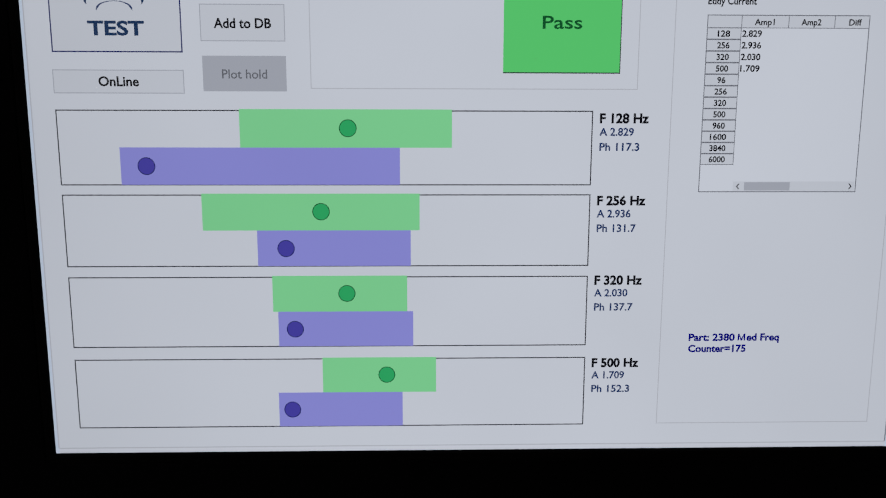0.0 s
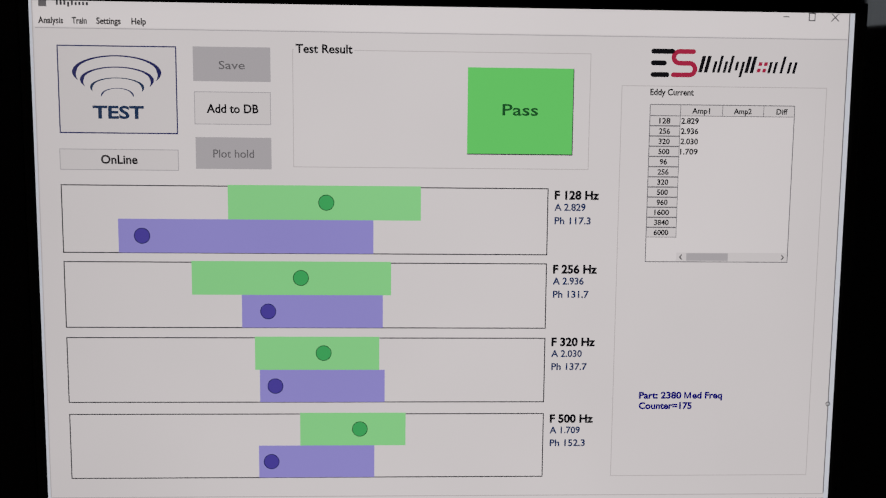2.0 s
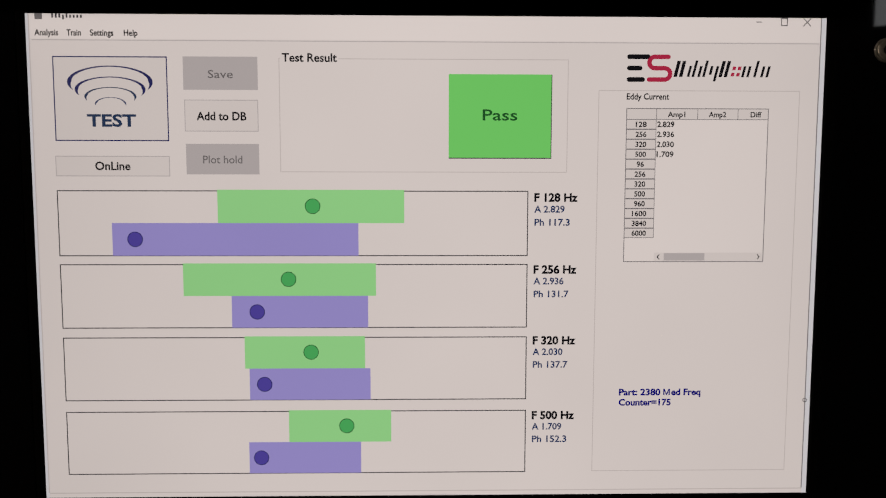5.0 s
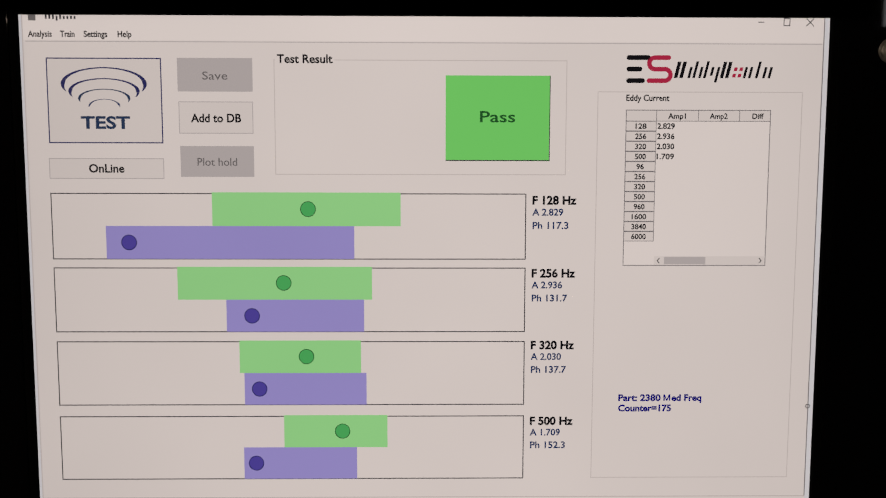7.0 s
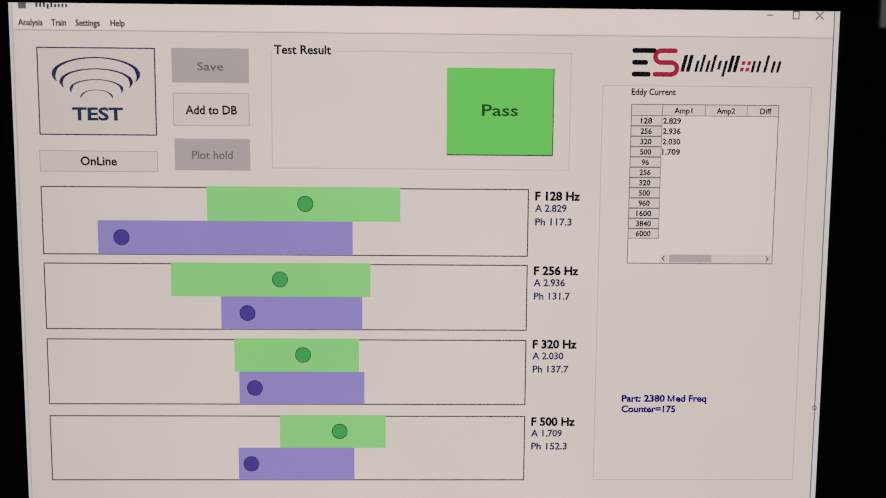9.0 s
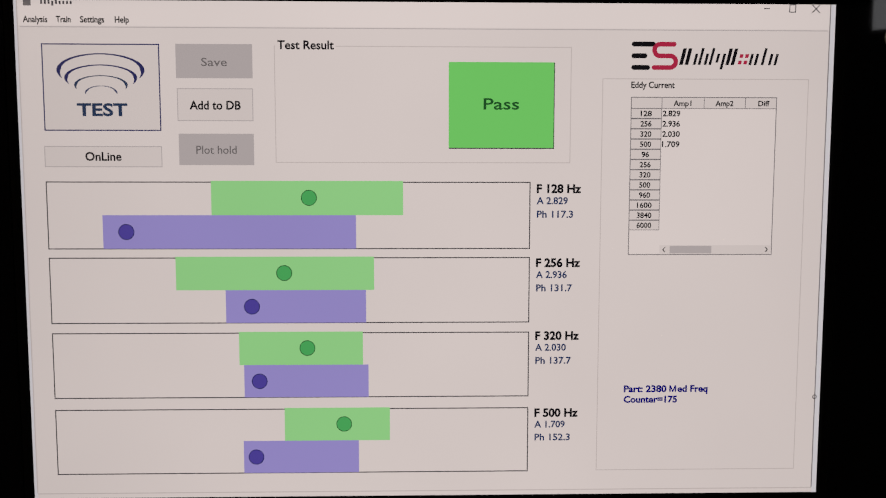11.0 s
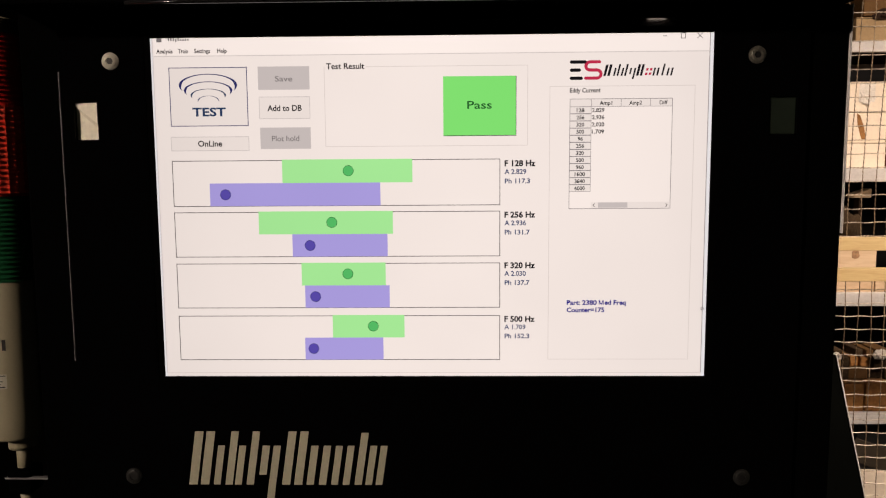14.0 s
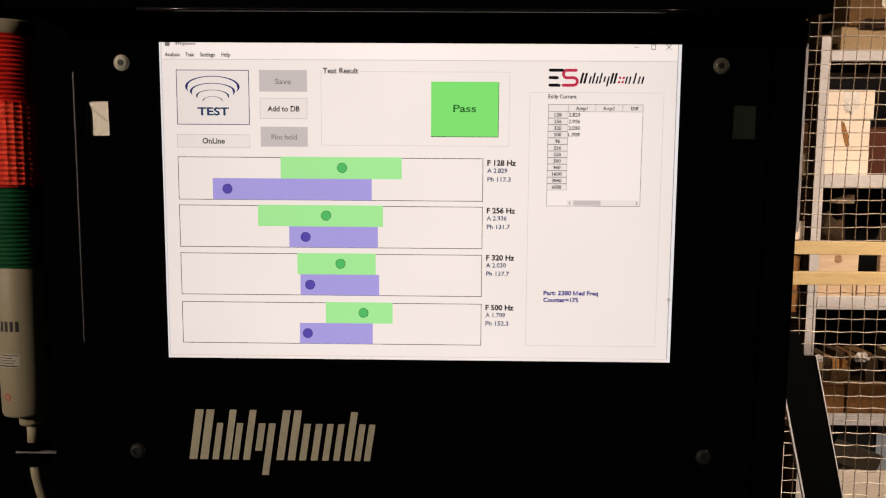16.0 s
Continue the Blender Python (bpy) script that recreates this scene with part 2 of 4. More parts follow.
M_HOUSING = surface("white_lamp_housing", (0.7, 0.68, 0.64), 0.45, grain=100, vary=0.05)


def lens_plastic(name, colour, trans):
    m, n, l, p = nodes_of(name)
    geo, tex = n.new("ShaderNodeNewGeometry"), n.new("ShaderNodeTexNoise")
    tex.inputs["Scale"].default_value = 45
    l.new(geo.outputs["Position"], tex.inputs["Vector"])
    mul = n.new("ShaderNodeVectorMath")
    mul.operation = "SCALE"
    mul.inputs[0].default_value = colour
    mr = n.new("ShaderNodeMapRange")
    mr.inputs["To Min"].default_value, mr.inputs["To Max"].default_value = 0.7, 1.3
    l.new(tex.outputs["Fac"], mr.inputs["Value"])
    l.new(mr.outputs[0], mul.inputs["Scale"])
    l.new(mul.outputs[0], p.inputs["Base Color"])
    p.inputs["Roughness"].default_value = 0.16
    p.inputs["Subsurface Weight"].default_value = trans
    p.inputs["Subsurface Radius"].default_value = (0.01, 0.004, 0.003)
    p.inputs["Coat Weight"].default_value = 0.4
    return m


M_RED_LENS = lens_plastic("red_ribbed_plastic", (0.98, 0.085, 0.05), 0.15)
M_RED_DARK = lens_plastic("dark_red_plastic", (0.60, 0.022, 0.016), 0.1)
M_GREEN_LENS = lens_plastic("green_ribbed_plastic", (0.006, 0.075, 0.028), 0.1)


def lamp_face(name, colour, strength):
    m, n, l, p = nodes_of(name)
    p.inputs["Emission Color"].default_value, p.inputs["Emission Strength"].default_value = (*colour, 1), strength
    return m


M_LAMP = lamp_face("lamp_diffuser", (1.0, 0.86, 0.66), 14.0)
M_FLOOD = lamp_face("cool_lamp_diffuser", (0.80, 0.93, 1.0), 2.2)


# ---- building helpers ----
def link(name, bm, mat, parent=None, label="", smooth=False):
    me = bpy.data.meshes.new(name)
    bmesh.ops.recalc_face_normals(bm, faces=bm.faces[:])
    if smooth:
        for f in bm.faces:
            f.smooth = True
    bm.to_mesh(me)
    bm.free()
    me.materials.append(mat)
    ob = new(name, me)
    if parent is not None:
        ob.parent = parent
    if label:
        ob["label"] = label
    return ob


def part(name, bm, mat, parent, label="", smooth=False):
    return link(name, bm, mat, parent, label, smooth)


def thing(name, label, category, group="", at=(0, 0, 0)):
    ob = new(name)
    ob.location = at
    ob.empty_display_size = 0.02
    return tagged(ob, label, category, group)


def box_bm(x0, x1, y0, y1, z0, z1, bevel=0.0, seg=2, bm=None):
    own = bm is None
    bm = bm or bmesh.new()
    vs = [bm.verts.new((x, y, z)) for x in (x0, x1) for y in (y0, y1) for z in (z0, z1)]
    for q in ((0, 1, 3, 2), (4, 6, 7, 5), (0, 4, 5, 1), (2, 3, 7, 6), (0, 2, 6, 4), (1, 5, 7, 3)):
        bm.faces.new([vs[i] for i in q])
    if bevel and own:
        bmesh.ops.bevel(bm, geom=bm.edges[:], offset=bevel, segments=seg, affect="EDGES", profile=0.6)
    return bm


def lathe_bm(profile, cx, cy, n=40, axis="z", bm=None):
    """A turned body from (radius, height) pairs, closed at both ends."""
    bm = bm or bmesh.new()
    rings = []
    for r, h in profile:
        ring = []
        for i in range(n):
            a = 2 * math.pi * i / n
            u, v = r * math.cos(a), r * math.sin(a)
            ring.append(bm.verts.new((cx + u, cy + v, h) if axis == "z" else (cx + u, h, cy + v)))
        rings.append(ring)
    for a, b in zip(rings, rings[1:]):
        for i in range(n):
            bm.faces.new((a[i], a[(i + 1) % n], b[(i + 1) % n], b[i]))
    bm.faces.new(rings[0])
    bm.faces.new(rings[-1])
    return bm


def tube_bm(points, r, n=8, bm=None):
    bm = bm or bmesh.new()
    pts = [Vector(p) for p in points]
    rings = []
    for i, p in enumerate(pts):
        d = (pts[min(i + 1, len(pts) - 1)] - pts[max(i - 1, 0)]).normalized()
        side = d.cross(Vector((0.13, 1, 0.21))).normalized()
        up = side.cross(d).normalized()
        rings.append([bm.verts.new(p + r * (math.cos(2 * math.pi * k / n) * side + math.sin(2 * math.pi * k / n) * up)) for k in range(n)])
    for a, b in zip(rings, rings[1:]):
        for k in range(n):
            bm.faces.new((a[k], a[(k + 1) % n], b[(k + 1) % n], b[k]))
    bm.faces.new(rings[0])
    bm.faces.new(rings[-1])
    return bm


def plate_bm(x0, x1, z0, z1, y0, y1, holes, bevel):
    """A sheet facing the viewer with rectangular openings through it."""
    xs = sorted({x0, x1, *(h[0] for h in holes), *(h[1] for h in holes)})
    zs = sorted({z0, z1, *(h[2] for h in holes), *(h[3] for h in holes)})
    bm = bmesh.new()
    verts = {}

    def v(i, j, y):
        if (i, j, y) not in verts:
            verts[(i, j, y)] = bm.verts.new((xs[i], y, zs[j]))
        return verts[(i, j, y)]

    def solid(i, j):
        if not (0 <= i < len(xs) - 1 and 0 <= j < len(zs) - 1):
            return False
        cx, cz = (xs[i] + xs[i + 1]) / 2, (zs[j] + zs[j + 1]) / 2
        return not any(h[0] < cx < h[1] and h[2] < cz < h[3] for h in holes)

    for i in range(len(xs) - 1):
        for j in range(len(zs) - 1):
            if not solid(i, j):
                continue
            for y in (y0, y1):
                bm.faces.new((v(i, j, y), v(i + 1, j, y), v(i + 1, j + 1, y), v(i, j + 1, y)))
            for di, dj, a, b in ((-1, 0, (0, 0), (0, 1)), (1, 0, (1, 0), (1, 1)), (0, -1, (0, 0), (1, 0)), (0, 1, (0, 1), (1, 1))):
                if not solid(i + di, j + dj):
                    p, q = (i + a[0], j + a[1]), (i + b[0], j + b[1])
                    bm.faces.new((v(*p, y0), v(*q, y0), v(*q, y1), v(*p, y1)))
    bmesh.ops.recalc_face_normals(bm, faces=bm.faces[:])
    bmesh.ops.dissolve_limit(bm, angle_limit=0.02, verts=bm.verts[:], edges=bm.edges[:])
    if bevel:
        sharp = [e for e in bm.edges if len(e.link_faces) == 2 and e.calc_face_angle() > 1.0]
        bmesh.ops.bevel(bm, geom=sharp, offset=bevel, segments=2, affect="EDGES", profile=0.5)
    return bm


# ---- room ----
def slab(name, dims, mat, label, category):
    return tagged(link(name, box_bm(*dims), mat), label, category, kind="structure")


RX0, RX1, RY0, RY1, RH = -7.0, 7.5, -13.0, 3.6, 3.6
slab("floor", (RX0, RX1, RY0, RY1, -0.1, 0.0), M_FLOOR, "concrete workshop floor, darkened for shade", "floor")
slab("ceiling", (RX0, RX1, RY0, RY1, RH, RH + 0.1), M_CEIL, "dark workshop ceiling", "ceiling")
slab("wall_north", (RX0, RX1, RY1, RY1 + 0.12, 0, RH), M_WALL, "painted wall behind the storage rack, darkened for shade", "wall")
slab("wall_south", (RX0, RX1, RY0 - 0.12, RY0, 0, RH), M_WALL, "painted workshop wall, darkened for shade", "wall")
slab("wall_west", (RX0 - 0.12, RX0, RY0, RY1, 0, RH), M_WALL, "painted workshop wall, darkened for shade", "wall")
slab("wall_east", (RX1, RX1 + 0.12, RY0, RY1, 0, RH), M_WALL, "painted workshop wall, darkened for shade", "wall")

for spot, dims, watts, aim, wide in CEILING_LAMPS:
    lamp = thing("ceiling_lamp", "square white ceiling lamp with a glowing warm panel", "lamp", "ceiling lamps", spot)
    w, d = dims[0] / 2, dims[1] / 2
    part("housing", plate_bm(-w - 0.02, w + 0.02, -d - 0.02, d + 0.02, -0.02, 0.02, [(-w, w, -d, d)], 0.0), M_HOUSING, lamp).rotation_euler = (radians(90), 0, 0)
    part("diffuser", box_bm(-w + 0.001, w - 0.001, -d + 0.001, d - 0.001, -0.012, 0.0), M_LAMP, lamp, "glowing warm white panel")

flood = thing("flood_lamp", "upright flood lamp hung from the ceiling, turned to the cabinet", "lamp")
w, d = FLOOD_SIZE[0] / 2, FLOOD_SIZE[1] / 2
turn = math.atan2(FLOOD_AIM[1] - FLOOD_AT[1], FLOOD_AIM[0] - FLOOD_AT[0]) + math.pi / 2
part("housing", plate_bm(-w - 0.02, w + 0.02, -d - 0.02, d + 0.02, -0.02, 0.02, [(-w, w, -d, d)], 0.0), M_HOUSING, flood)
part("back_plate", box_bm(-w - 0.02, w + 0.02, 0.0205, 0.05, -d - 0.02, d + 0.02, 0.004), M_HOUSING, flood)
part("diffuser", box_bm(-w + 0.001, w - 0.001, 0.0, 0.012, -d + 0.001, d - 0.001), M_FLOOD, flood, "glowing cool white panel")
for u in (-w, w):
    part("hanger", box_bm(u - 0.006, u + 0.006, 0.022, 0.034, d + 0.0205, RH - FLOOD_AT[2], 0.001), M_HOUSING, flood)
flood.location, flood.rotation_euler = FLOOD_AT, (0, 0, turn)

# ---- cabinet with the display ----
SX0, SX1, SZ0, SZ1 = -0.2085, 0.2098, 1.2335, 1.4945      # opening in the panel
LX0, LX1, LZ0, LZ1 = -0.2048, 0.2060, 1.2371, 1.4909      # lit area
FRONT = -0.0035
cabinet = thing("test_cabinet", "black steel cabinet with a display set into its front", "cabinet")
part("body", plate_bm(-0.303, 0.303, 0.0, 1.5100, 0.0005, 0.26, [(-0.215, 0.2175, 1.2265, 1.5)], 0.0012), M_BODY, cabinet)
HOLES = [(SX0, SX1, SZ0, SZ1), (-0.2625, -0.2455, 1.4175, 1.4445), (0.2465, 0.2660, 1.4175, 1.4445)]
door = part("front_panel", plate_bm(-0.2722, 0.274, 1.02, 1.5018, FRONT, -0.0005, HOLES, 0.0007), M_PANEL, cabinet, "glossy black front panel with cut-out for the display")
# Added matt frame: keeps the opening's walls from mirroring the display.
part("glare_mask", plate_bm(SX0 + 0.0001, SX1 - 0.0001, SZ0 + 0.0001, SZ1 - 0.0001, FRONT + 0.0004, 0.0003, [(LX0 - 0.0002, LX1 + 0.0002, LZ0 - 0.0002, LZ1 + 0.0002)], 0.0), M_GLARE_MASK, cabinet, "matt black frame added to hide reflections round the display")
part("hood", box_bm(-0.303, 0.303, -0.0295, 0.262, 1.5110, 1.62, 0.0015, 2), M_BODY, cabinet, "black hood above the display")
part("hood_front", box_bm(-0.303, 0.303, -0.0400, -0.0297, 1.5082, 1.62, 0.0012, 2), M_BODY, cabinet, "black front edge of the hood")
# Rod added along the hood edge to catch the display's reflection.
part("hood_glint", tube_bm([(-0.2055 + 0.0411 * i, -0.0392, 1.5085) for i in range(11)], 0.0014, 14), M_GLINT_ROD, cabinet, "glossy rod added to catch the display's reflection on the hood", True)
# Grey strip that paints the highlight along the panel's left edge.
part("edge_glint", box_bm(-0.2731, -0.2723, FRONT - 0.0002, -0.0005, 1.25, 1.467, 0.0003), M_EDGE_GLINT, cabinet, "grey strip for the highlight on the panel edge")
# Pale strip paints the bright edge line, ending low where the light fades.
part("edge_glint", box_bm(0.3031, 0.3042, -0.0012, 0.0030, 1.345, 1.5095, 0.0003), M_EDGE, cabinet, "pale strip for the bright line on the cabinet edge")
part("lower_panel", box_bm(-0.274, 0.274, FRONT, -0.0005, 0.06, 1.012, 0.0007), M_PANEL, cabinet, "black lower front panel")
bm = bmesh.new()
def fold(x, z, near):
    """A point of the plate: it leans to one side, and its upper half stands proud of the fold."""
    return bm.verts.new((x, 0.0002 - (x + 0.2624) * 0.120 - near, z))


low = [fold(x, z, 0.0) for x, z in ((-0.2624, 1.4176), (-0.2456, 1.4176), (-0.2456, 1.4256), (-0.2624, 1.4396))]
high = [fold(x, z, 0.0014) for x, z in ((-0.2624, 1.4424), (-0.2456, 1.4292), (-0.2456, 1.4444), (-0.2624, 1.4444))]
for quad in (low, high, (low[3], low[2], high[1], high[0])):
    bm.faces.new(quad)
part("catch_plate", bm, M_CATCH, cabinet, "ivory plate with a slanting fold behind a slot")
part("catch_plate", box_bm(0.2468, 0.2657, -0.0016, 0.0002, 1.4178, 1.4442, 0.0006), M_CATCH_DARK, cabinet, "dark grey plate behind a slot")


def bolt(x, z, mat, label):
    """Button head screw with a hexagon socket and a washer."""
    f = FRONT
    washer = part("washer", lathe_bm([(0.0040, f + 0.0001), (0.0063, f + 0.0001), (0.0063, f - 0.0008), (0.0060, f - 0.0012), (0.0040, f - 0.0012)], x, z, 32, "y"), mat, cabinet, "flat steel washer")
    prof = [(0.0052, f - 0.0010), (0.0053, f - 0.0015), (0.0049, f - 0.0020), (0.0040, f - 0.0023), (0.0027, f - 0.0024), (0.0026, f - 0.0014)]
    head = part("bolt_head", lathe_bm(prof, x, z, 28, "y"), mat, cabinet, label)
    part("socket", lathe_bm([(0.0025, f - 0.0015), (0.0025, f - 0.00165)], x, z, 6, "y"), M_SOCKET, head, "dark hexagon socket")


# Upper right bolt toned down for weaker light; the lower two are darker.
for bx, bz, mat, label in ((-0.2334, 1.4743, M_BOLT, "pale steel button head bolt"), (0.2360, 1.4741, M_BOLT_DIM, "steel button head bolt, toned down for weaker light"),
                           (-0.2317, 1.1588, M_BOLT_DARK, "dark button head bolt"), (0.2356, 1.1590, M_BOLT_DARK, "dark button head bolt")):
    bolt(bx, bz, mat, label)


# maker's mark on the panel: slanted plain bars
def slanted_bar(x, z0, z1, w, mat, parent, y0, y1, lean=0.13, name="mark_bar"):
    bm = bmesh.new()
    vs = []
    for y in (y0, y1):
        vs.append([bm.verts.new((x + dx + (z - 1.152) * lean, y, z)) for dx, z in ((0, z0), (w, z0), (w, z1), (0, z1))])
    bm.faces.new(vs[0])
    bm.faces.new(vs[1])
    for i in range(4):
        bm.faces.new((vs[0][i], vs[0][(i + 1) % 4], vs[1][(i + 1) % 4], vs[1][i]))
    return part(name, bm, mat, parent)


MB, MX, MC, MD = 1.1520, 1.1832, 1.1945, 1.1390
for bx, z0, z1, w in ((-0.1890, MB, MC, 0.0066), (-0.1800, MB, MC, 0.0066), (-0.1698, MB, MX, 0.0052), (-0.1607, MB, MC, 0.0056),
                      (-0.1533, MB, MX, 0.0052), (-0.1442, MB, MC, 0.0056), (-0.1352, 1.160, MX, 0.0056), (-0.1268, MD, MX, 0.0056),
                      (-0.1166, MB, MC, 0.0062), (-0.1072, MB, MC, 0.0062), (-0.0976, MB, MX, 0.0056), (-0.0880, MB, MX, 0.0056),
                      (-0.0785, MB, MX, 0.0052), (-0.0695, MB, MX, 0.0052), (-0.0603, MB, 1.1935, 0.0056), (-0.0520, MB, MX, 0.0052), (-0.0440, MB, MX, 0.0052)):
    slanted_bar(bx, z0, z1, w, M_VINYL, cabinet, FRONT - 0.0003, FRONT + 0.0001, 0.15)

# ---- monitor and what its display shows ----
monitor = thing("monitor", "flat monitor showing a light grey test program window", "monitor")
part("casing", box_bm(-0.213, 0.2155, 0.0012, 0.045, 1.2285, 1.4985, 0.003), M_MONITOR, monitor, "black plastic casing")
LAYER = 0.00012


def quad_bm(x0, z0, x1, z1, layer):
    y = -LAYER * layer
    bm = bmesh.new()
    bm.faces.new([bm.verts.new(c) for c in ((x0, y, z0), (x1, y, z0), (x1, y, z1), (x0, y, z1))])
    return bm


def flat(name, x0, z0, x1, z1, mat, parent, layer=1, label=""):
    return part(name, quad_bm(x0, z0, x1, z1, layer), mat, parent, label)


def outline(name, x0, z0, x1, z1, w, mat, parent, layer=2, gap=None):
    """A drawn frame; gap: a stretch of the top line left open."""
    bm = bmesh.new()
    y = -LAYER * layer
    runs = [(x0, z0, x1, z0 + w), (x0, z0 + w, x0 + w, z1 - w), (x1 - w, z0 + w, x1, z1 - w)]
    runs += [(x0, z1 - w, x1, z1)] if gap is None else [(x0, z1 - w, gap[0], z1), (gap[1], z1 - w, x1, z1)]
    for a, b, c, d in runs:
        bm.faces.new([bm.verts.new(p) for p in ((a, y, b), (c, y, b), (c, y, d), (a, y, d))])
    return part(name, bm, mat, parent)


def disc(name, x, z, r, mat, parent, layer, r_in=0.0, label=""):
    bm = bmesh.new()
    y = -LAYER * layer
    n = 32
    ring = [bm.verts.new((x + r * math.cos(2 * math.pi * i / n), y, z + r * math.sin(2 * math.pi * i / n))) for i in range(n)]
    if r_in:
        inner = [bm.verts.new((x + r_in * math.cos(2 * math.pi * i / n), y, z + r_in * math.sin(2 * math.pi * i / n))) for i in range(n)]
        for i in range(n):
            bm.faces.new((ring[i], ring[(i + 1) % n], inner[(i + 1) % n], inner[i]))
    else:
        bm.faces.new(ring)
    return part(name, bm, mat, parent, label)


def words(s, x, z, cap, mat, parent, width=0.0, layer=4, weight=0.0, align="LEFT", name="caption"):
    """Lettering in the built-in font: cap is the height of a capital, width the whole run where it is known."""
    cu = bpy.data.curves.new("lettering", "FONT")
    cu.body, cu.size, cu.resolution_u, cu.offset = s, 1.0, 3, weight
    tmp = new("lettering", cu)
    bpy.context.view_layer.update()
    me = bpy.data.meshes.new_from_object(tmp.evaluated_get(bpy.context.evaluated_depsgraph_get()))
    bpy.data.objects.remove(tmp)
    xs = [v.co.x for v in me.vertices]
    lo, hi = min(xs), max(xs)
    kz = cap / 0.695
    kx = width / (hi - lo) if width else kz
    shift = {"LEFT": -lo, "CENTER": -(lo + hi) / 2, "RIGHT": -hi}[align]
    verts = [(x + (v.co.x + shift) * kx, -LAYER * layer, z + v.co.y * kz) for v in me.vertices]
    faces = [list(f.vertices) for f in me.polygons]
    bpy.data.meshes.remove(me)
    me = bpy.data.meshes.new(name)
    me.from_pydata(verts, [], faces)
    me.materials.append(mat)
    ob = new(name, me)
    ob.parent = parent
    return ob


window = flat("screen", LX0, LZ0, LX1, LZ1, M_WINDOW, monitor, 0, "lit light grey program window")
flat("title_bar", LX0, 1.4785, LX1, LZ1, M_TITLE, window, 1, "white title and menu bar")
flat("menu_line", -0.2020, 1.4776, 0.2025, 1.4780, M_RIM, window, 2)
for a, b in ((LX0, -0.2030), (0.2035, LX1)):
    flat("margin_strip", a, LZ0, b, LZ1, M_MARGIN, window, 2, "bluish white strip at the window's side")
for a, mat in ((-0.2034, M_FAINT), (0.2030, M_GRID)):
    flat("margin_line", a, 1.2400, a + 0.0005, LZ1, mat, window, 3)
flat("margin_line", -0.2030, 1.2395, 0.2032, 1.2400, M_FAINT, window, 3)
flat("icon", -0.2000, 1.4880, -0.1962, LZ1, M_GREY_TEXT, window, 3, "small program icon")
for i in range(9):
    flat("title_bar_mark", -0.1915 + 0.0018 * i, 1.4888 - (0.0008 if i == 3 else 0), -0.1906 + 0.0018 * i, LZ1 - (0.0 if i in (0, 1, 2, 4) else 0.0006), M_LINE, window, 3)
for s, a, w in (("Analysis", -0.2000, 0.0120), ("Train", -0.1838, 0.0072), ("Settings", -0.1720, 0.0118), ("Help", -0.1550, 0.0070)):
    words(s, a - 0.0004, 1.4800, 0.0030, M_BLACK, window, w, 3, 0.022)
# window buttons
flat("minimise_sign", 0.1692, 1.4885, 0.1722, 1.4889, M_LINE, window, 3)
outline("maximise_sign", 0.1822, 1.4868, 0.1856, 1.4908, 0.0004, M_LINE, window, 3)
bm = bmesh.new()
for sgn in (1, -1):
    q = [(-0.0021, -0.0018), (-0.0018, -0.0021), (0.0021, 0.0018), (0.0018, 0.0021)]
    bm.faces.new([bm.verts.new((0.1958 + sgn * u, -LAYER * (3 if sgn > 0 else 3.3), 1.4887 + v)) for u, v in q])
part("close_sign", bm, M_LINE, window)


def button(x0, z0, x1, z1, mat, rim, text, cap, width, tmat, base, layer=2, weight=0.0, rim_w=0.0004):
    b = flat("button", x0, z0, x1, z1, mat, monitor, layer, "lit on-screen button")
    outline("button_rim", x0, z0, x1, z1, rim_w, rim, b, layer + 1)
    if text:
        words(text, (x0 + x1) / 2, base, cap, tmat, b, width, layer + 2, weight, "CENTER")
    return b


test = button(-0.1920, 1.4268, -0.1340, 1.4697, M_BUTTON, M_NAVY, "TEST", 0.0060, 0.0250, M_TEAL, 1.4343, weight=0.028, rim_w=0.00055)
test["label"] = "lit test button with curved wave bands"


def wave(a, top, zc, sweep, thick, mat):
    """One curved band of the test sign, thin at the crown and at both ends."""
    bm = bmesh.new()
    b, n, y, rows = top - zc, 36, -LAYER * 4, []
    for i in range(n + 1):
        s = i / n
        ang = radians(-sweep + (180 + 2 * sweep) * s)
        w = thick * (0.30 + 0.70 * abs(2 * s - 1) ** 1.5) * min(1, 7 * min(s, 1 - s) + 0.05)
        c, d = math.cos(ang), math.sin(ang)
        rows.append((bm.verts.new((-0.1632 + a * c, y, zc + b * d)), bm.verts.new((-0.1632 + (a - w) * c, y, zc + (b - w * 0.62) * d))))
    for p, q in zip(rows, rows[1:]):
        bm.faces.new((p[0], q[0], q[1], p[1]))
    return part("wave_band", bm, mat, test)


wave(0.0217, 1.4650, 1.4567, 28, 0.0030, M_NAVY)
wave(0.0180, 1.4595, 1.4530, 28, 0.0026, M_NAVY)
wave(0.0132, 1.4542, 1.4494, 24, 0.0020, M_TEAL)
wave(0.0080, 1.4491, 1.4456, 12, 0.0013, M_STEEL)

button(-0.1260, 1.4530, -0.0880, 1.4698, M_BUTTON_OFF, M_BUTTON_OFF, "Save", 0.0040, 0.0128, M_GREY_TEXT, 1.4590, weight=0.006)
button(-0.1258, 1.4318, -0.0880, 1.4480, M_BUTTON, M_RIM, "Add to DB", 0.0042, 0.0255, M_BLACK, 1.4376, weight=0.022)
button(-0.1255, 1.4098, -0.0880, 1.4255, M_BUTTON_OFF, M_BUTTON_OFF, "Plot hold", 0.0040, 0.0202, M_GREY_TEXT, 1.4155, weight=0.006)
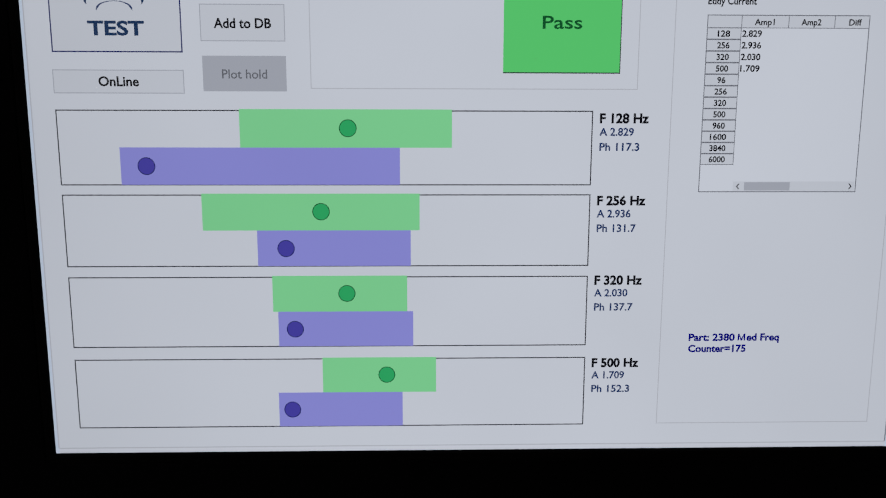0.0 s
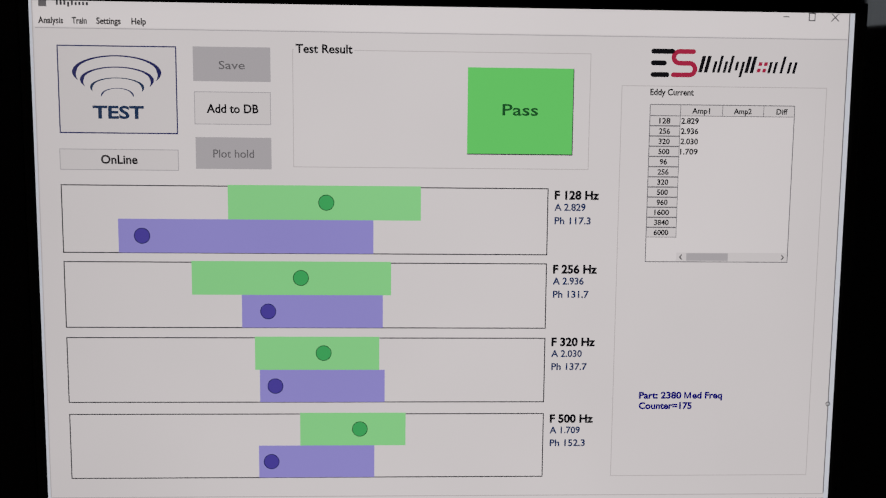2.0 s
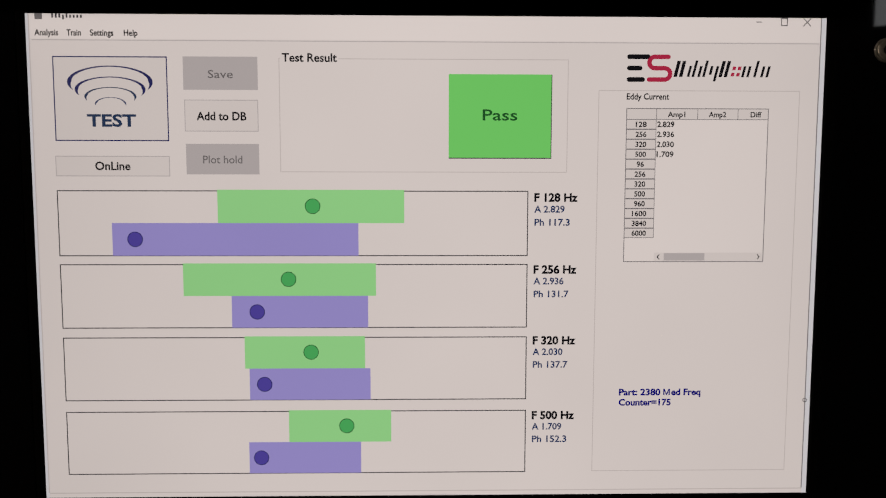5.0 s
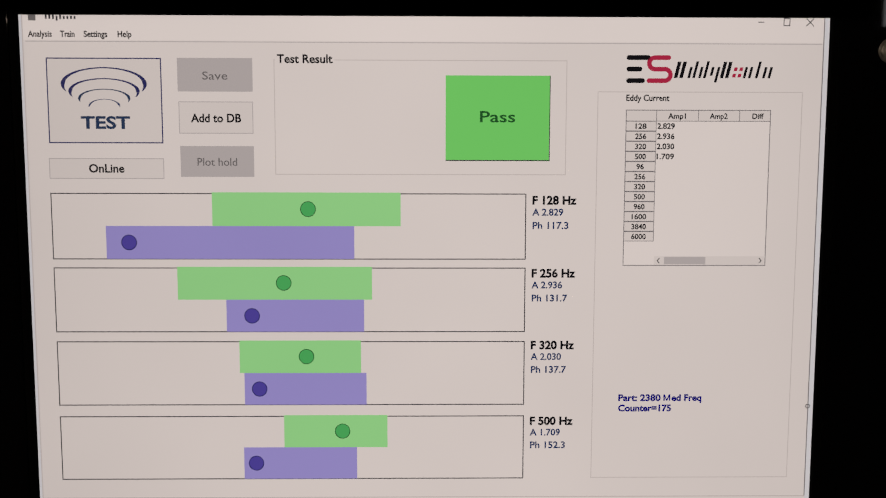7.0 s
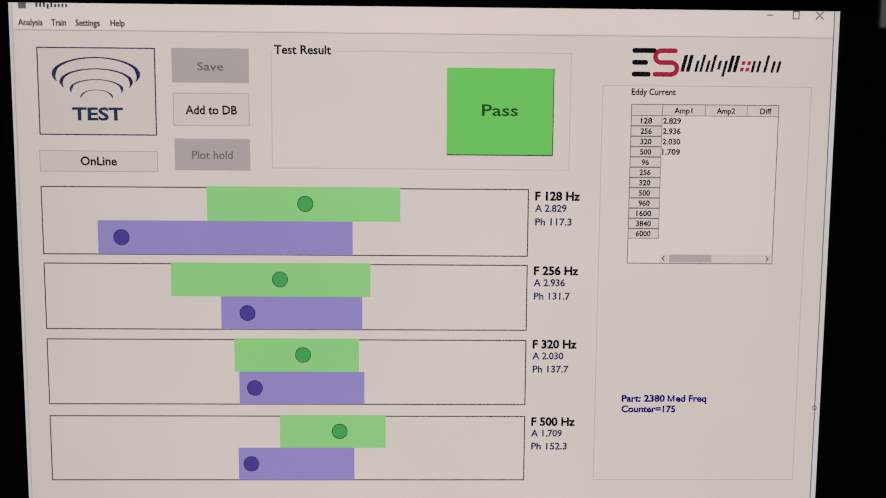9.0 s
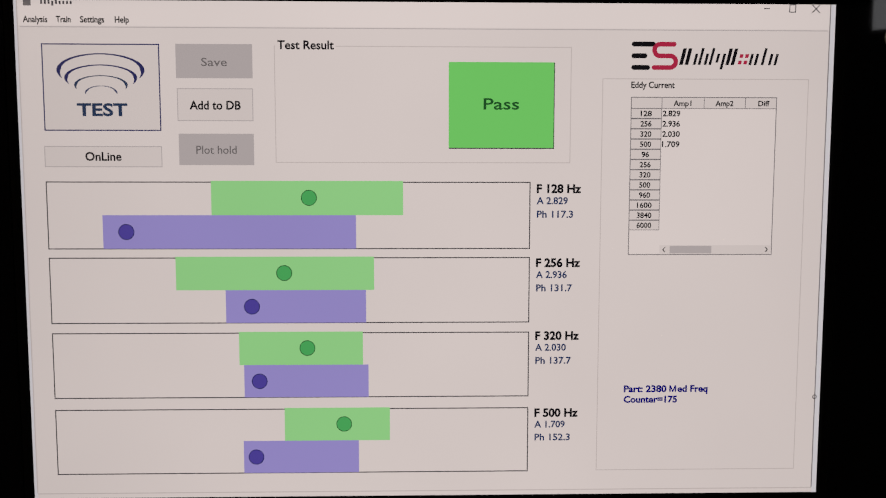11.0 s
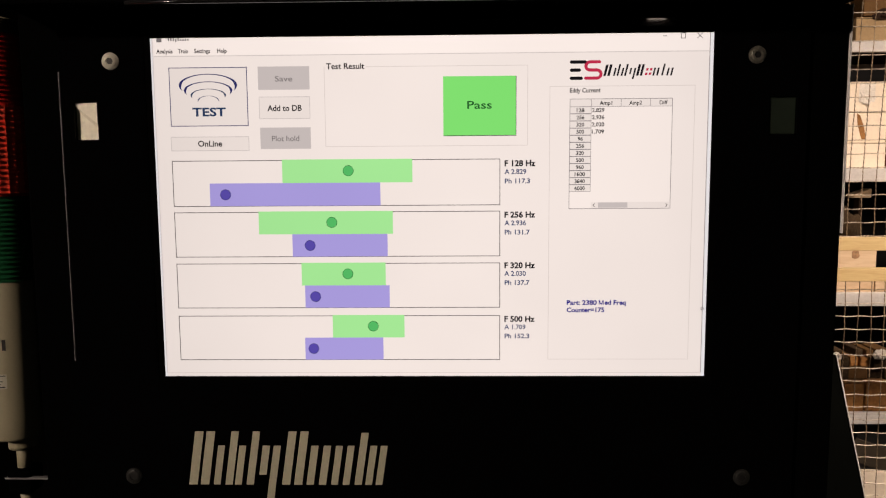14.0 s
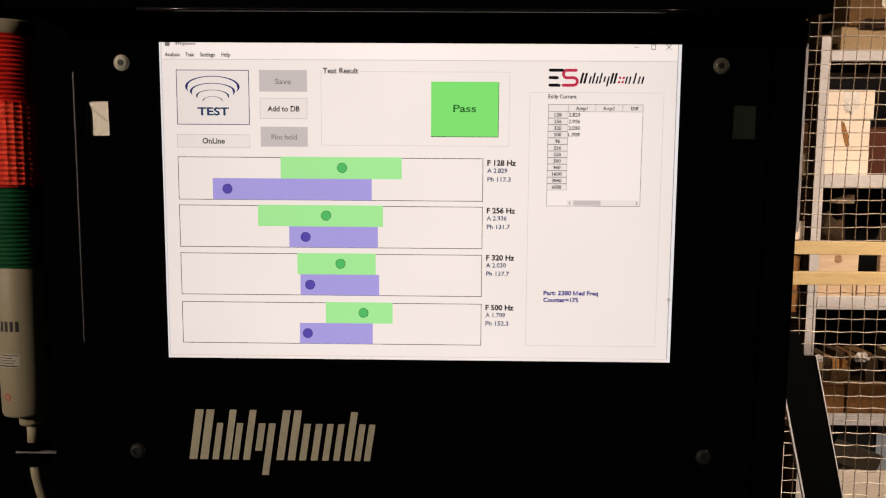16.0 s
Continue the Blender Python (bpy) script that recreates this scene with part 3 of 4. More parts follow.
button(-0.1925, 1.4087, -0.1340, 1.4192, M_BUTTON, M_RIM, "OnLine", 0.0042, 0.0180, M_BLACK, 1.4120, weight=0.022)

words("Test Result", -0.0755, 1.4675, 0.0042, M_BLACK, window, 0.0282, 3, 0.021)
outline("group_frame", -0.0772, 1.4110, 0.0722, 1.4692, 0.0004, M_FAINT, window, 2, (-0.0765, -0.0465))
passed = button(0.0102, 1.4187, 0.0634, 1.4615, M_PASS, M_PASS, "Pass", 0.0056, 0.0180, M_GREEN_RIM, 1.4380, weight=0.012)
passed["label"] = "bright green pass field on the display"
flat("shade_line", 0.0102, 1.4182, 0.0638, 1.4187, M_LINE, passed, 2)
flat("shade_line", 0.0634, 1.4187, 0.0638, 1.4615, M_LINE, passed, 2)

# four result rows: frame, green band, violet band, dots, readings
XL, XR = -0.1925, 0.0520
ROWS = [
    (1.4015, 1.3672, (-0.1100, -0.0130), (-0.1648, -0.0370), -0.0607, -0.1530, "F 128 Hz", "A 2.829", "Ph 117.3", 1.3960),
    (1.3630, 1.3290, (-0.1288, -0.0280), (-0.1038, -0.0322), -0.0738, -0.0905, "F 256 Hz", "A 2.936", "Ph 131.7", 1.3580),
    (1.3242, 1.2900, (-0.0975, -0.0340), (-0.0952, -0.0312), -0.0625, -0.0873, "F 320 Hz", "A 2.030", "Ph 137.7", 1.3200),
    (1.2842, 1.2498, (-0.0748, -0.0203), (-0.0962, -0.0365), -0.0440, -0.0897, "F 500 Hz", "A 1.709", "Ph 152.3", 1.2792),
]
for top, bot, g, v, gd, vd, name_f, amp, phase, base in ROWS:
    mid = (top + bot) / 2 + 0.0002
    row = flat("result_panel", XL, bot, XR, top, M_WINDOW, monitor, 2, "result row with a green and a violet band")
    outline("row_frame", XL, bot, XR, top, 0.00050, M_LINE, row, 3)
    flat("green_band", g[0], mid, g[1], top + 0.0004, M_GREEN, row, 4)
    flat("violet_band", v[0], bot + 0.0003, v[1], mid, M_PURPLE, row, 4)
    for cx, cz, fill, rim in ((gd, mid + 0.0088, M_GREEN_DOT, M_GREEN_RIM), (vd, mid - 0.0085, M_PURPLE_DOT, M_NAVY)):
        dot = disc("value_dot", cx, cz, 0.0038, fill, row, 5)
        disc("dot_rim", cx, cz, 0.00405, rim, dot, 6, 0.0037)
    words(name_f, 0.0552, base, 0.0042, M_BLACK, row, 0.0228, 4, 0.036)
    words(amp, 0.0552, base - 0.0058, 0.0035, M_STEEL, row, 0.0160, 4, 0.020)
    words(phase, 0.0554, base - 0.0127, 0.0035, M_STEEL, row, 0.0186, 4, 0.020)

# maker's sign at the window's top: plain bars in its colours
sign = flat("maker_sign", 0.1020, 1.4560, 0.1805, 1.4725, M_WINDOW, monitor, 1, "maker's sign of black and red bars")


def pill(x0, x1, z, h, mat, layer=3):
    bm, y, n = bmesh.new(), -LAYER * layer, 8
    pts = [(x1 - h / 2 + h / 2 * math.cos(a), z + h / 2 * math.sin(a)) for a in (math.pi * (i / n - 0.5) for i in range(n + 1))]
    pts += [(x0 + h / 2 + h / 2 * math.cos(a), z + h / 2 * math.sin(a)) for a in (math.pi * (i / n + 0.5) for i in range(n + 1))]
    bm.faces.new([bm.verts.new((u, y, w)) for u, w in pts])
    return part("sign_bar", bm, mat, sign)


for z, x1 in ((1.4708, 0.1146), (1.4650, 0.1105), (1.4592, 0.1120)):
    pill(0.1025, x1, z, 0.0024, M_BLACK)
# a red band that winds once to each side
bend, mid_x = 0.0029, (0.1170, 0.1222)
path = [(0.1240, 1.4708)] + [(mid_x[0] - bend * math.sin(math.pi * i / 10), 1.4679 + bend * math.cos(math.pi * i / 10)) for i in range(11)]
path += [(mid_x[1] + bend * math.sin(math.pi * i / 10), 1.4621 + bend * math.cos(math.pi * i / 10)) for i in range(11)] + [(0.1141, 1.4592)]
bm, sides = bmesh.new(), []
for i, (u, w) in enumerate(path):
    du, dw = path[min(i + 1, len(path) - 1)][0] - path[max(i - 1, 0)][0], path[min(i + 1, len(path) - 1)][1] - path[max(i - 1, 0)][1]
    k = 0.00115 / math.hypot(du, dw)
    sides.append([bm.verts.new((u - sg * dw * k, -LAYER * 3, w + sg * du * k)) for sg in (1, -1)])
for p, q in zip(sides, sides[1:]):
    bm.faces.new((p[0], q[0], q[1], p[1]))
part("sign_band", bm, M_RED, sign)
for u, w in (path[0], path[-1]):
    disc("sign_band_end", u, w, 0.00115, M_RED, sign, 3.2)
FT = 1.4606
for a, z0, z1, w, mat in ((0.1268, FT, 1.4688, 0.0018, M_BLACK), (0.1296, FT, 1.4688, 0.0018, M_BLACK), (0.1338, FT, 1.4662, 0.0013, M_BLACK), (0.1363, FT, 1.4690, 0.0013, M_BLACK),
                          (0.1393, FT, 1.4662, 0.0013, M_BLACK), (0.1418, FT, 1.4690, 0.0013, M_BLACK), (0.1450, 1.4618, 1.4662, 0.0013, M_BLACK), (0.1480, 1.4584, 1.4662, 0.0013, M_BLACK),
                          (0.1504, FT, 1.4688, 0.0017, M_BLACK), (0.1531, FT, 1.4688, 0.0017, M_BLACK),
                          (0.1566, 1.4610, 1.4628, 0.0017, M_RED), (0.1566, 1.4642, 1.4660, 0.0017, M_RED), (0.1594, 1.4610, 1.4628, 0.0017, M_RED), (0.1594, 1.4642, 1.4660, 0.0017, M_RED),
                          (0.1622, FT, 1.4662, 0.0013, M_BLACK), (0.1649, FT, 1.4662, 0.0013, M_BLACK), (0.1685, FT, 1.4690, 0.0013, M_BLACK), (0.1722, FT, 1.4662, 0.0013, M_BLACK), (0.1750, FT, 1.4662, 0.0013, M_BLACK)):
    bm = bmesh.new()
    bm.faces.new([bm.verts.new((a + u + (z - FT) * 0.24, -LAYER * 3, z)) for u, z in ((0, z0), (w, z0), (w, z1), (0, z1))])
    part("sign_bar", bm, mat, sign)

outline("group_frame", 0.0880, 1.2500, 0.1936, 1.4537, 0.0004, M_FAINT, window, 2)
words("Eddy Current", 0.1027, 1.4490, 0.0031, M_BLACK, window, 0.0222, 3, 0.021)

# table of amplitudes
TX0, TX1, TZ0, TZ1 = 0.1027, 0.1775, 1.3640, 1.4445
table = flat("value_table", TX0, TZ0, TX1, TZ1, M_FIELD, monitor, 2, "on-screen table of measured values")
outline("table_frame", TX0, TZ0, TX1, TZ1, 0.00040, M_GRID, table, 3)
flat("table_head", TX0, 1.4388, TX1, 1.4445, M_BUTTON, table, 2.5)
flat("table_line", TX0, 1.4386, TX1, 1.4389, M_GRID, table, 3)
for s, a in (("Amp1", 0.1290), ("Amp2", 0.1505), ("Diff", 0.1708)):
    words(s, a, 1.4400, 0.0027, M_BLACK, table, 0.0092 if s != "Diff" else 0.0058, 4, 0.020, "CENTER")
for a in (0.1184, 0.1400, 0.1612):
    flat("table_line", a, 1.4388, a + 0.0003, 1.4445, M_GRID, table, 3)
STEP = (1.4388 - 1.3768) / 12
for i, s in enumerate(("128", "256", "320", "500", "96", "256", "320", "500", "960", "1600", "3840", "6000")):
    z0 = 1.4388 - STEP * (i + 1)
    cell = flat("head_cell", TX0 + 0.0003, z0, 0.1184, z0 + STEP, M_BUTTON, table, 2.5)
    outline("cell_frame", TX0, z0, 0.1186, z0 + STEP, 0.0003, M_GRID, cell, 3)
    words(s, 0.1106, z0 + 0.0012, 0.0027, M_BLACK, cell, 0.0019 * len(s), 4, 0.022, "CENTER")
for i, s in enumerate(("2.829", "2.936", "2.030", "1.709")):
    words(s, 0.1190, 1.4388 - STEP * (i + 1) + 0.0012, 0.0028, M_BLACK, table, 0.0090, 4, 0.022)
flat("scroll_bar", 0.1190, 1.3645, 0.1768, 1.3690, M_BUTTON, table, 2.6)
flat("scroll_thumb", 0.1243, 1.3648, 0.1460, 1.3687, M_BUTTON_OFF, table, 3)
for sgn, cx in ((1, 0.1213), (-1, 0.1747)):
    bm = bmesh.new()
    for k in (1, -1):
        bm.faces.new([bm.verts.new((cx + sgn * u, -LAYER * 3.5, 1.3667 + k * w)) for u, w in ((-0.0008, 0), (-0.0002, 0), (0.0008, 0.0013), (0.0003, 0.0013))])
    part("scroll_arrow", bm, M_BLACK, table)

words("Part: 2380", 0.1020, 1.2920, 0.0034, M_BLUE, window, 0.0225, 3, 0.034)
bm = bmesh.new()
for quad in (((0, 0), (0.7, 0), (0.7, 3.4), (0, 3.4)), ((2.9, 0), (3.6, 0), (3.6, 3.4), (2.9, 3.4)), ((0.7, 3.4), (0.7, 2.2), (1.5, 0), (1.8, 0.8)), ((1.8, 0.8), (1.5, 0), (2.1, 0), (2.9, 2.2)), ((1.8, 0.8), (2.9, 2.2), (2.9, 3.4), (1.8, 0.9))):
    bm.faces.new([bm.verts.new((0.1260 + 0.001 * u, -LAYER * 3, 1.2920 + 0.001 * w)) for u, w in quad])
bmesh.ops.remove_doubles(bm, verts=bm.verts[:], dist=0.00001)
part("caption", bm, M_BLUE, window)
words("ed Freq", 0.1303, 1.2920, 0.0034, M_BLUE, window, 0.0159, 3, 0.034)
words("Counter=175", 0.1020, 1.2864, 0.0034, M_BLUE, window, 0.0282, 3, 0.034)
disc("pointer_mark", 0.2030, 1.2890, 0.0012, M_LINE, window, 5, 0.0008)

# ---- signal tower beside the cabinet ----
AX, AY = -0.3350, 0.020
tower = thing("signal_tower", "signal tower light with red and green lenses on an ivory base", "signal light")


def ribbed(z0, z1, r, ribs, n=72, facet=0.0):
    """A lens with rings round it and upright flutes."""
    bm, rows = bmesh.new(), []
    steps = ribs * 4
    for j in range(steps + 1):
        z = z0 + (z1 - z0) * j / steps
        dr = 0.0005 * math.cos(2 * math.pi * j / 4)
        ring = []
        for i in range(n):
            rr = r + dr + facet * math.cos(2 * math.pi * i * (n // 3) / n)
            a = 2 * math.pi * i / n
            ring.append(bm.verts.new((AX + rr * math.cos(a), AY + rr * math.sin(a), z)))
        rows.append(ring)
    for a, b in zip(rows, rows[1:]):
        for i in range(n):
            bm.faces.new((a[i], a[(i + 1) % n], b[(i + 1) % n], b[i]))
    bm.faces.new(rows[0])
    bm.faces.new(rows[-1])
    return bm


part("base", lathe_bm([(0.016, 1.1830), (0.0190, 1.1838), (0.0198, 1.1860), (0.0200, 1.2000), (0.0202, 1.3090), (0.0198, 1.3098)], AX, AY, 56), M_IVORY, tower, "ivory plastic base", True)
part("green_lens", ribbed(1.3100, 1.3755, 0.0203, 18), M_GREEN_LENS, tower, "dark green ribbed lens")
part("red_lens", ribbed(1.3780, 1.4440, 0.0222, 16, 72, 0.0004), M_RED_LENS, tower, "bright red ribbed lens")
part("lens_ring", lathe_bm([(0.0205, 1.3755), (0.0212, 1.3760), (0.0212, 1.3778), (0.0205, 1.3782)], AX, AY, 48), M_RED_DARK, tower)
part("red_lens", ribbed(1.4440, 1.4978, 0.0208, 15), M_RED_DARK, tower, "dark red ribbed lens")
part("cap", lathe_bm([(0.0208, 1.4979), (0.0212, 1.4984), (0.0212, 1.5078), (0.0204, 1.5090), (0.0120, 1.5096), (0.001, 1.5097)], AX, AY, 48), M_IVORY, tower, "ivory cap", True)
part("collar", lathe_bm([(0.0100, 1.1735), (0.0104, 1.1760), (0.0104, 1.1800), (0.0120, 1.1832)], AX + 0.003, AY, 32), M_IVORY, tower, "", True)
part("stem", lathe_bm([(0.0050, 1.1500), (0.0050, 1.1740)], AX + 0.003, AY, 24), M_IVORY, tower, "", True)
part("clamp", box_bm(AX - 0.006, AX + 0.013, AY - 0.010, AY + 0.010, 1.137, 1.157, 0.0025), M_BODY, tower, "black clamp")
part("bracket", box_bm(AX - 0.007, -0.3032, AY - 0.011, AY - 0.006, 1.1500, 1.1512, 0.0003), M_POST, tower, "thin steel bracket on the cabinet's side")


def wrap(name, t0, t1, z0, z1, mat, lift=0.0002, label=""):
    """A print on the round base between two angles."""
    bm, r, n = bmesh.new(), 0.0201 + lift, 8
    cols = []
    for i in range(n + 1):
        a = radians(t0 + (t1 - t0) * i / n)
        cols.append([bm.verts.new((AX + r * math.sin(a), AY - r * math.cos(a), z)) for z in (z0, z1)])
    for a, b in zip(cols, cols[1:]):
        bm.faces.new((a[0], b[0], b[1], a[1]))
    return part(name, bm, mat, tower, label)


for i in range(6):
    wrap("print_bar", -52 + 12.5 * i, -44.5 + 12.5 * i, 1.2570, 1.2655, M_INK)
wrap("sticker", -55, 16, 1.2268, 1.2383, M_STICKER, 0.0002, "small printed type sticker")
for i, (z, a) in enumerate(((1.2368, 14), (1.2345, 0), (1.2323, 8), (1.2301, 4), (1.2276, 12))):
    wrap("print_line", -52, a, z, z + (0.0011 if i == 4 else 0.0007), M_INK, 0.0004)
bm, rr = bmesh.new(), 0.0204
ring = [[bm.verts.new((AX + rr * math.sin(radians(-17) + k * math.cos(g) / rr), AY - rr * math.cos(radians(-17) + k * math.cos(g) / rr), 1.2010 + k * math.sin(g))) for k in (0.0022, 0.0034)] for g in (radians(-30 + 12 * i) for i in range(21))]
for p, q in zip(ring, ring[1:]):
    bm.faces.new((p[0], q[0], q[1], p[1]))
part("print_mark", bm, M_INK_RED, tower, "small red warning sign")
wrap("print_mark", -22, -12, 1.1986, 1.1998, M_INK_RED, 0.0003)
part("cable", tube_bm([(AX + 0.003, AY, 1.138), (AX + 0.0045, AY, 1.125), (AX + 0.008, AY + 0.001, 1.108), (AX + 0.013, AY + 0.004, 1.085), (AX + 0.018, AY + 0.012, 1.05), (AX + 0.024, AY + 0.03, 1.0), (AX + 0.034, AY + 0.06, 0.96)], 0.0048, 14), M_IVORY, tower, "ivory cable", True)

# ---- mesh partition ----
FY = 1.90
FX0, FX1, FZ0, FZ1 = 0.46, 2.60, 0.055, 2.38
fence = thing("mesh_partition", "rusty woven wire mesh partition with a steel frame", "fence")
for x in (FX0 - 0.04, FX1):
    part("post", box_bm(x, x + 0.04, FY - 0.02, FY + 0.02, 0, 2.44, 0.003), M_POST, fence)
for z in (FZ0 - 0.04, FZ1):
    part("rail", box_bm(FX0 + 0.001, FX1 - 0.001, FY - 0.015, FY + 0.015, z, z + 0.04, 0.003), M_POST, fence)
PX, PZ = 0.0416, 0.0434
SHEETS = ((FZ0, 1.0600), (1.1320, FZ1))      # two sheets of mesh, each held by a board
rng = random.Random(7)


def sway(x, z):
    """The mesh is bulged and pulled about, most of all where the boards hold it."""
    pull = math.exp(-((z - 1.2) / 0.36) ** 2)
    return (-0.018 * pull + 0.0035 * math.sin(7.0 * z + 5 * x), 0.012 * math.sin(2.1 * x + 1.7 * z), 0.0018 * math.sin(11 * x + 3 * z))


def wire_bm(at, n, crimp):
    """A twisted, beaded wire along at(u), u from 0 to 1, with crimp beads over its length."""
    bm, rings, steps = bmesh.new(), [], 4
    total = crimp * steps
    for i in range(total + 1):
        p = Vector(at(i / total))
        q = Vector(at(min(1, i / total + 1e-3))) - Vector(at(max(0, i / total - 1e-3)))
        d = q.normalized()
        side = d.cross(Vector((0, 1, 0))).normalized()
        up = side.cross(d)
        bead = math.cos(2 * math.pi * i / steps)
        p += side * 0.0006 * math.sin(2 * math.pi * i / steps)
        rr = 0.00155 + 0.00055 * bead
        rings.append([bm.verts.new(p + rr * (math.cos(2 * math.pi * k / n) * side + math.sin(2 * math.pi * k / n) * up)) for k in range(n)])
    for a, b in zip(rings, rings[1:]):
        for k in range(n):
            bm.faces.new((a[k], a[(k + 1) % n], b[(k + 1) % n], b[k]))
    return bm


nx, nz = int((FX1 - FX0) / PX), int((FZ1 - FZ0) / PZ)
x_first = 1.187 - PX * int((1.187 - FX0) / PX)
z_first = 1.168 - PZ * int((1.168 - FZ0) / PZ)
for i in range(nx + 1):
    x = x_first + PX * i
    if not FX0 < x < FX1:
        continue
    drift, bend = rng.uniform(-0.0022, 0.0022), rng.uniform(-0.006, 0.006)

    def upright(u, low, high, x=x, i=i, drift=drift, bend=bend):
        z = low + (high - low) * u
        sx, sy, sz = sway(x, z)
        weave = 0.0023 * math.cos(math.pi * (z - z_first) / PZ + math.pi * i)
        kink = bend * math.exp(-((z - 1.0) / 0.3) ** 2) * math.sin(9 * z + i)
        return (x + sx + drift + kink + 0.3 * weave, FY + sy + weave, z)

    for low, high in SHEETS:
        part("wire", wire_bm(lambda u, low=low, high=high, at=upright: at(u, low, high), 4, 3 * int((high - low) / PZ)), M_WIRE, fence)
for j in range(nz + 1):
    z = z_first + PZ * j
    if not any(low < z < high for low, high in SHEETS):
        continue
    drift = rng.uniform(-0.0018, 0.0018)

    def level(u, z=z, j=j, drift=drift):
        x = FX0 + (FX1 - FX0) * u
        sx, sy, sz = sway(x, z)
        weave = -0.0023 * math.cos(math.pi * (x - x_first) / PX + math.pi * j)
        return (x, FY + sy + weave, z + sz + drift + 0.3 * weave)

    part("wire", wire_bm(level, 4, nx * 4), M_WIRE_LIT, fence)


def board(z0, z1, sag):
    bm = box_bm(FX0 - 0.05, FX1 + 0.05, FY - 0.062, FY - 0.026, z0, z1, 0.002)
    bmesh.ops.subdivide_edges(bm, edges=[e for e in bm.edges if abs(e.verts[0].co.x - e.verts[1].co.x) > 1], cuts=12)
    for v in bm.verts:
        v.co.z += sag * math.sin(3 * v.co.x) + 0.0006 * noise.noise(v.co * 9)
    return tagged(link("timber_board", bm, M_BOARD), "yellow pine board fixed across the wire mesh", "board", "boards on the mesh")


board(1.1255, 1.1660, 0.0012)
board(1.0260, 1.0665, -0.0010)

# leaning black channel with bare edges
strut = thing("leaning_channel", "black steel channel with bare edges leaning beside the mesh", "channel")
poly = [(1.187, 0.0), (1.300, 0.0), (1.094, 0.852), (1.063, 0.852), (1.043, 0.919), (0.969, 0.919)]
bm = bmesh.new()
fr = [bm.verts.new((x, 1.600, z)) for x, z in poly]
bk = [bm.verts.new((x, 1.604, z)) for x, z in poly]
bm.faces.new(fr)
bm.faces.new(bk)
for i in range(len(poly)):
    bm.faces.new((fr[i], fr[(i + 1) % len(poly)], bk[(i + 1) % len(poly)], bk[i]))
part("web", bm, M_STRUT, strut)
for xa, xb, zt, sgn, w in ((1.300, 1.094, 0.852, 1, 0.0034), (1.187, 0.969, 0.919, -1, 0.0060)):
    bm = bmesh.new()
    ring = []
    for x, z in ((xa, 0.0), (xb, zt)):
        ring.append([bm.verts.new((x + sgn * dx, y, z)) for dx, y in ((0.0004, 1.596), (w, 1.596), (w, 1.606), (0.0004, 1.606))])
    bm.faces.new(ring[0])
    bm.faces.new(ring[1])
    for k in range(4):
        bm.faces.new((ring[0][k], ring[0][(k + 1) % 4], ring[1][(k + 1) % 4], ring[1][k]))
    part("flange", bm, M_EDGE, strut, "bare steel edge")

# ---- storage rack behind the mesh ----
RY = 2.30
rack = thing("storage_rack", "pale painted steel storage rack behind the wire mesh", "rack")
BEAMS = [(1.799, 1.839), (1.328, 1.378), (0.863, 0.913), (0.405, 0.446)]
for x in (1.388, 2.50):
    for y in (RY, RY + 0.50):
        bm = box_bm(x, x + 0.036, y, y + 0.003, 0, 1.886)
        box_bm(x + 0.033, x + 0.036, y + 0.0032, y + 0.035, 0, 1.886, bm=bm)
        part("upright", bm, M_RACK, rack)
for z0, z1 in BEAMS:
    for y in (RY - 0.0035, RY + 0.5035):
        part("beam", box_bm(1.4245, 2.4995, y, y + 0.030, z0, z1, 0.002), M_RACK, rack)
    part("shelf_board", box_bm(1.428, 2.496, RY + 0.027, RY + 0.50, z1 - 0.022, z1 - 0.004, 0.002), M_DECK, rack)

left_rack = thing("shelf_unit", "dark wooden shelf unit with boxes beside the rack", "shelf")
SHELVES = (0.40, 0.84, 1.125, 1.372, 1.80)
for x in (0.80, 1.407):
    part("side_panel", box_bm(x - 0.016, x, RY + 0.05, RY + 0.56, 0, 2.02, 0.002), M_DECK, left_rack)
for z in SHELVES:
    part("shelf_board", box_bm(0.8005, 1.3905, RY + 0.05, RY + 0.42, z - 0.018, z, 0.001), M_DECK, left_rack)


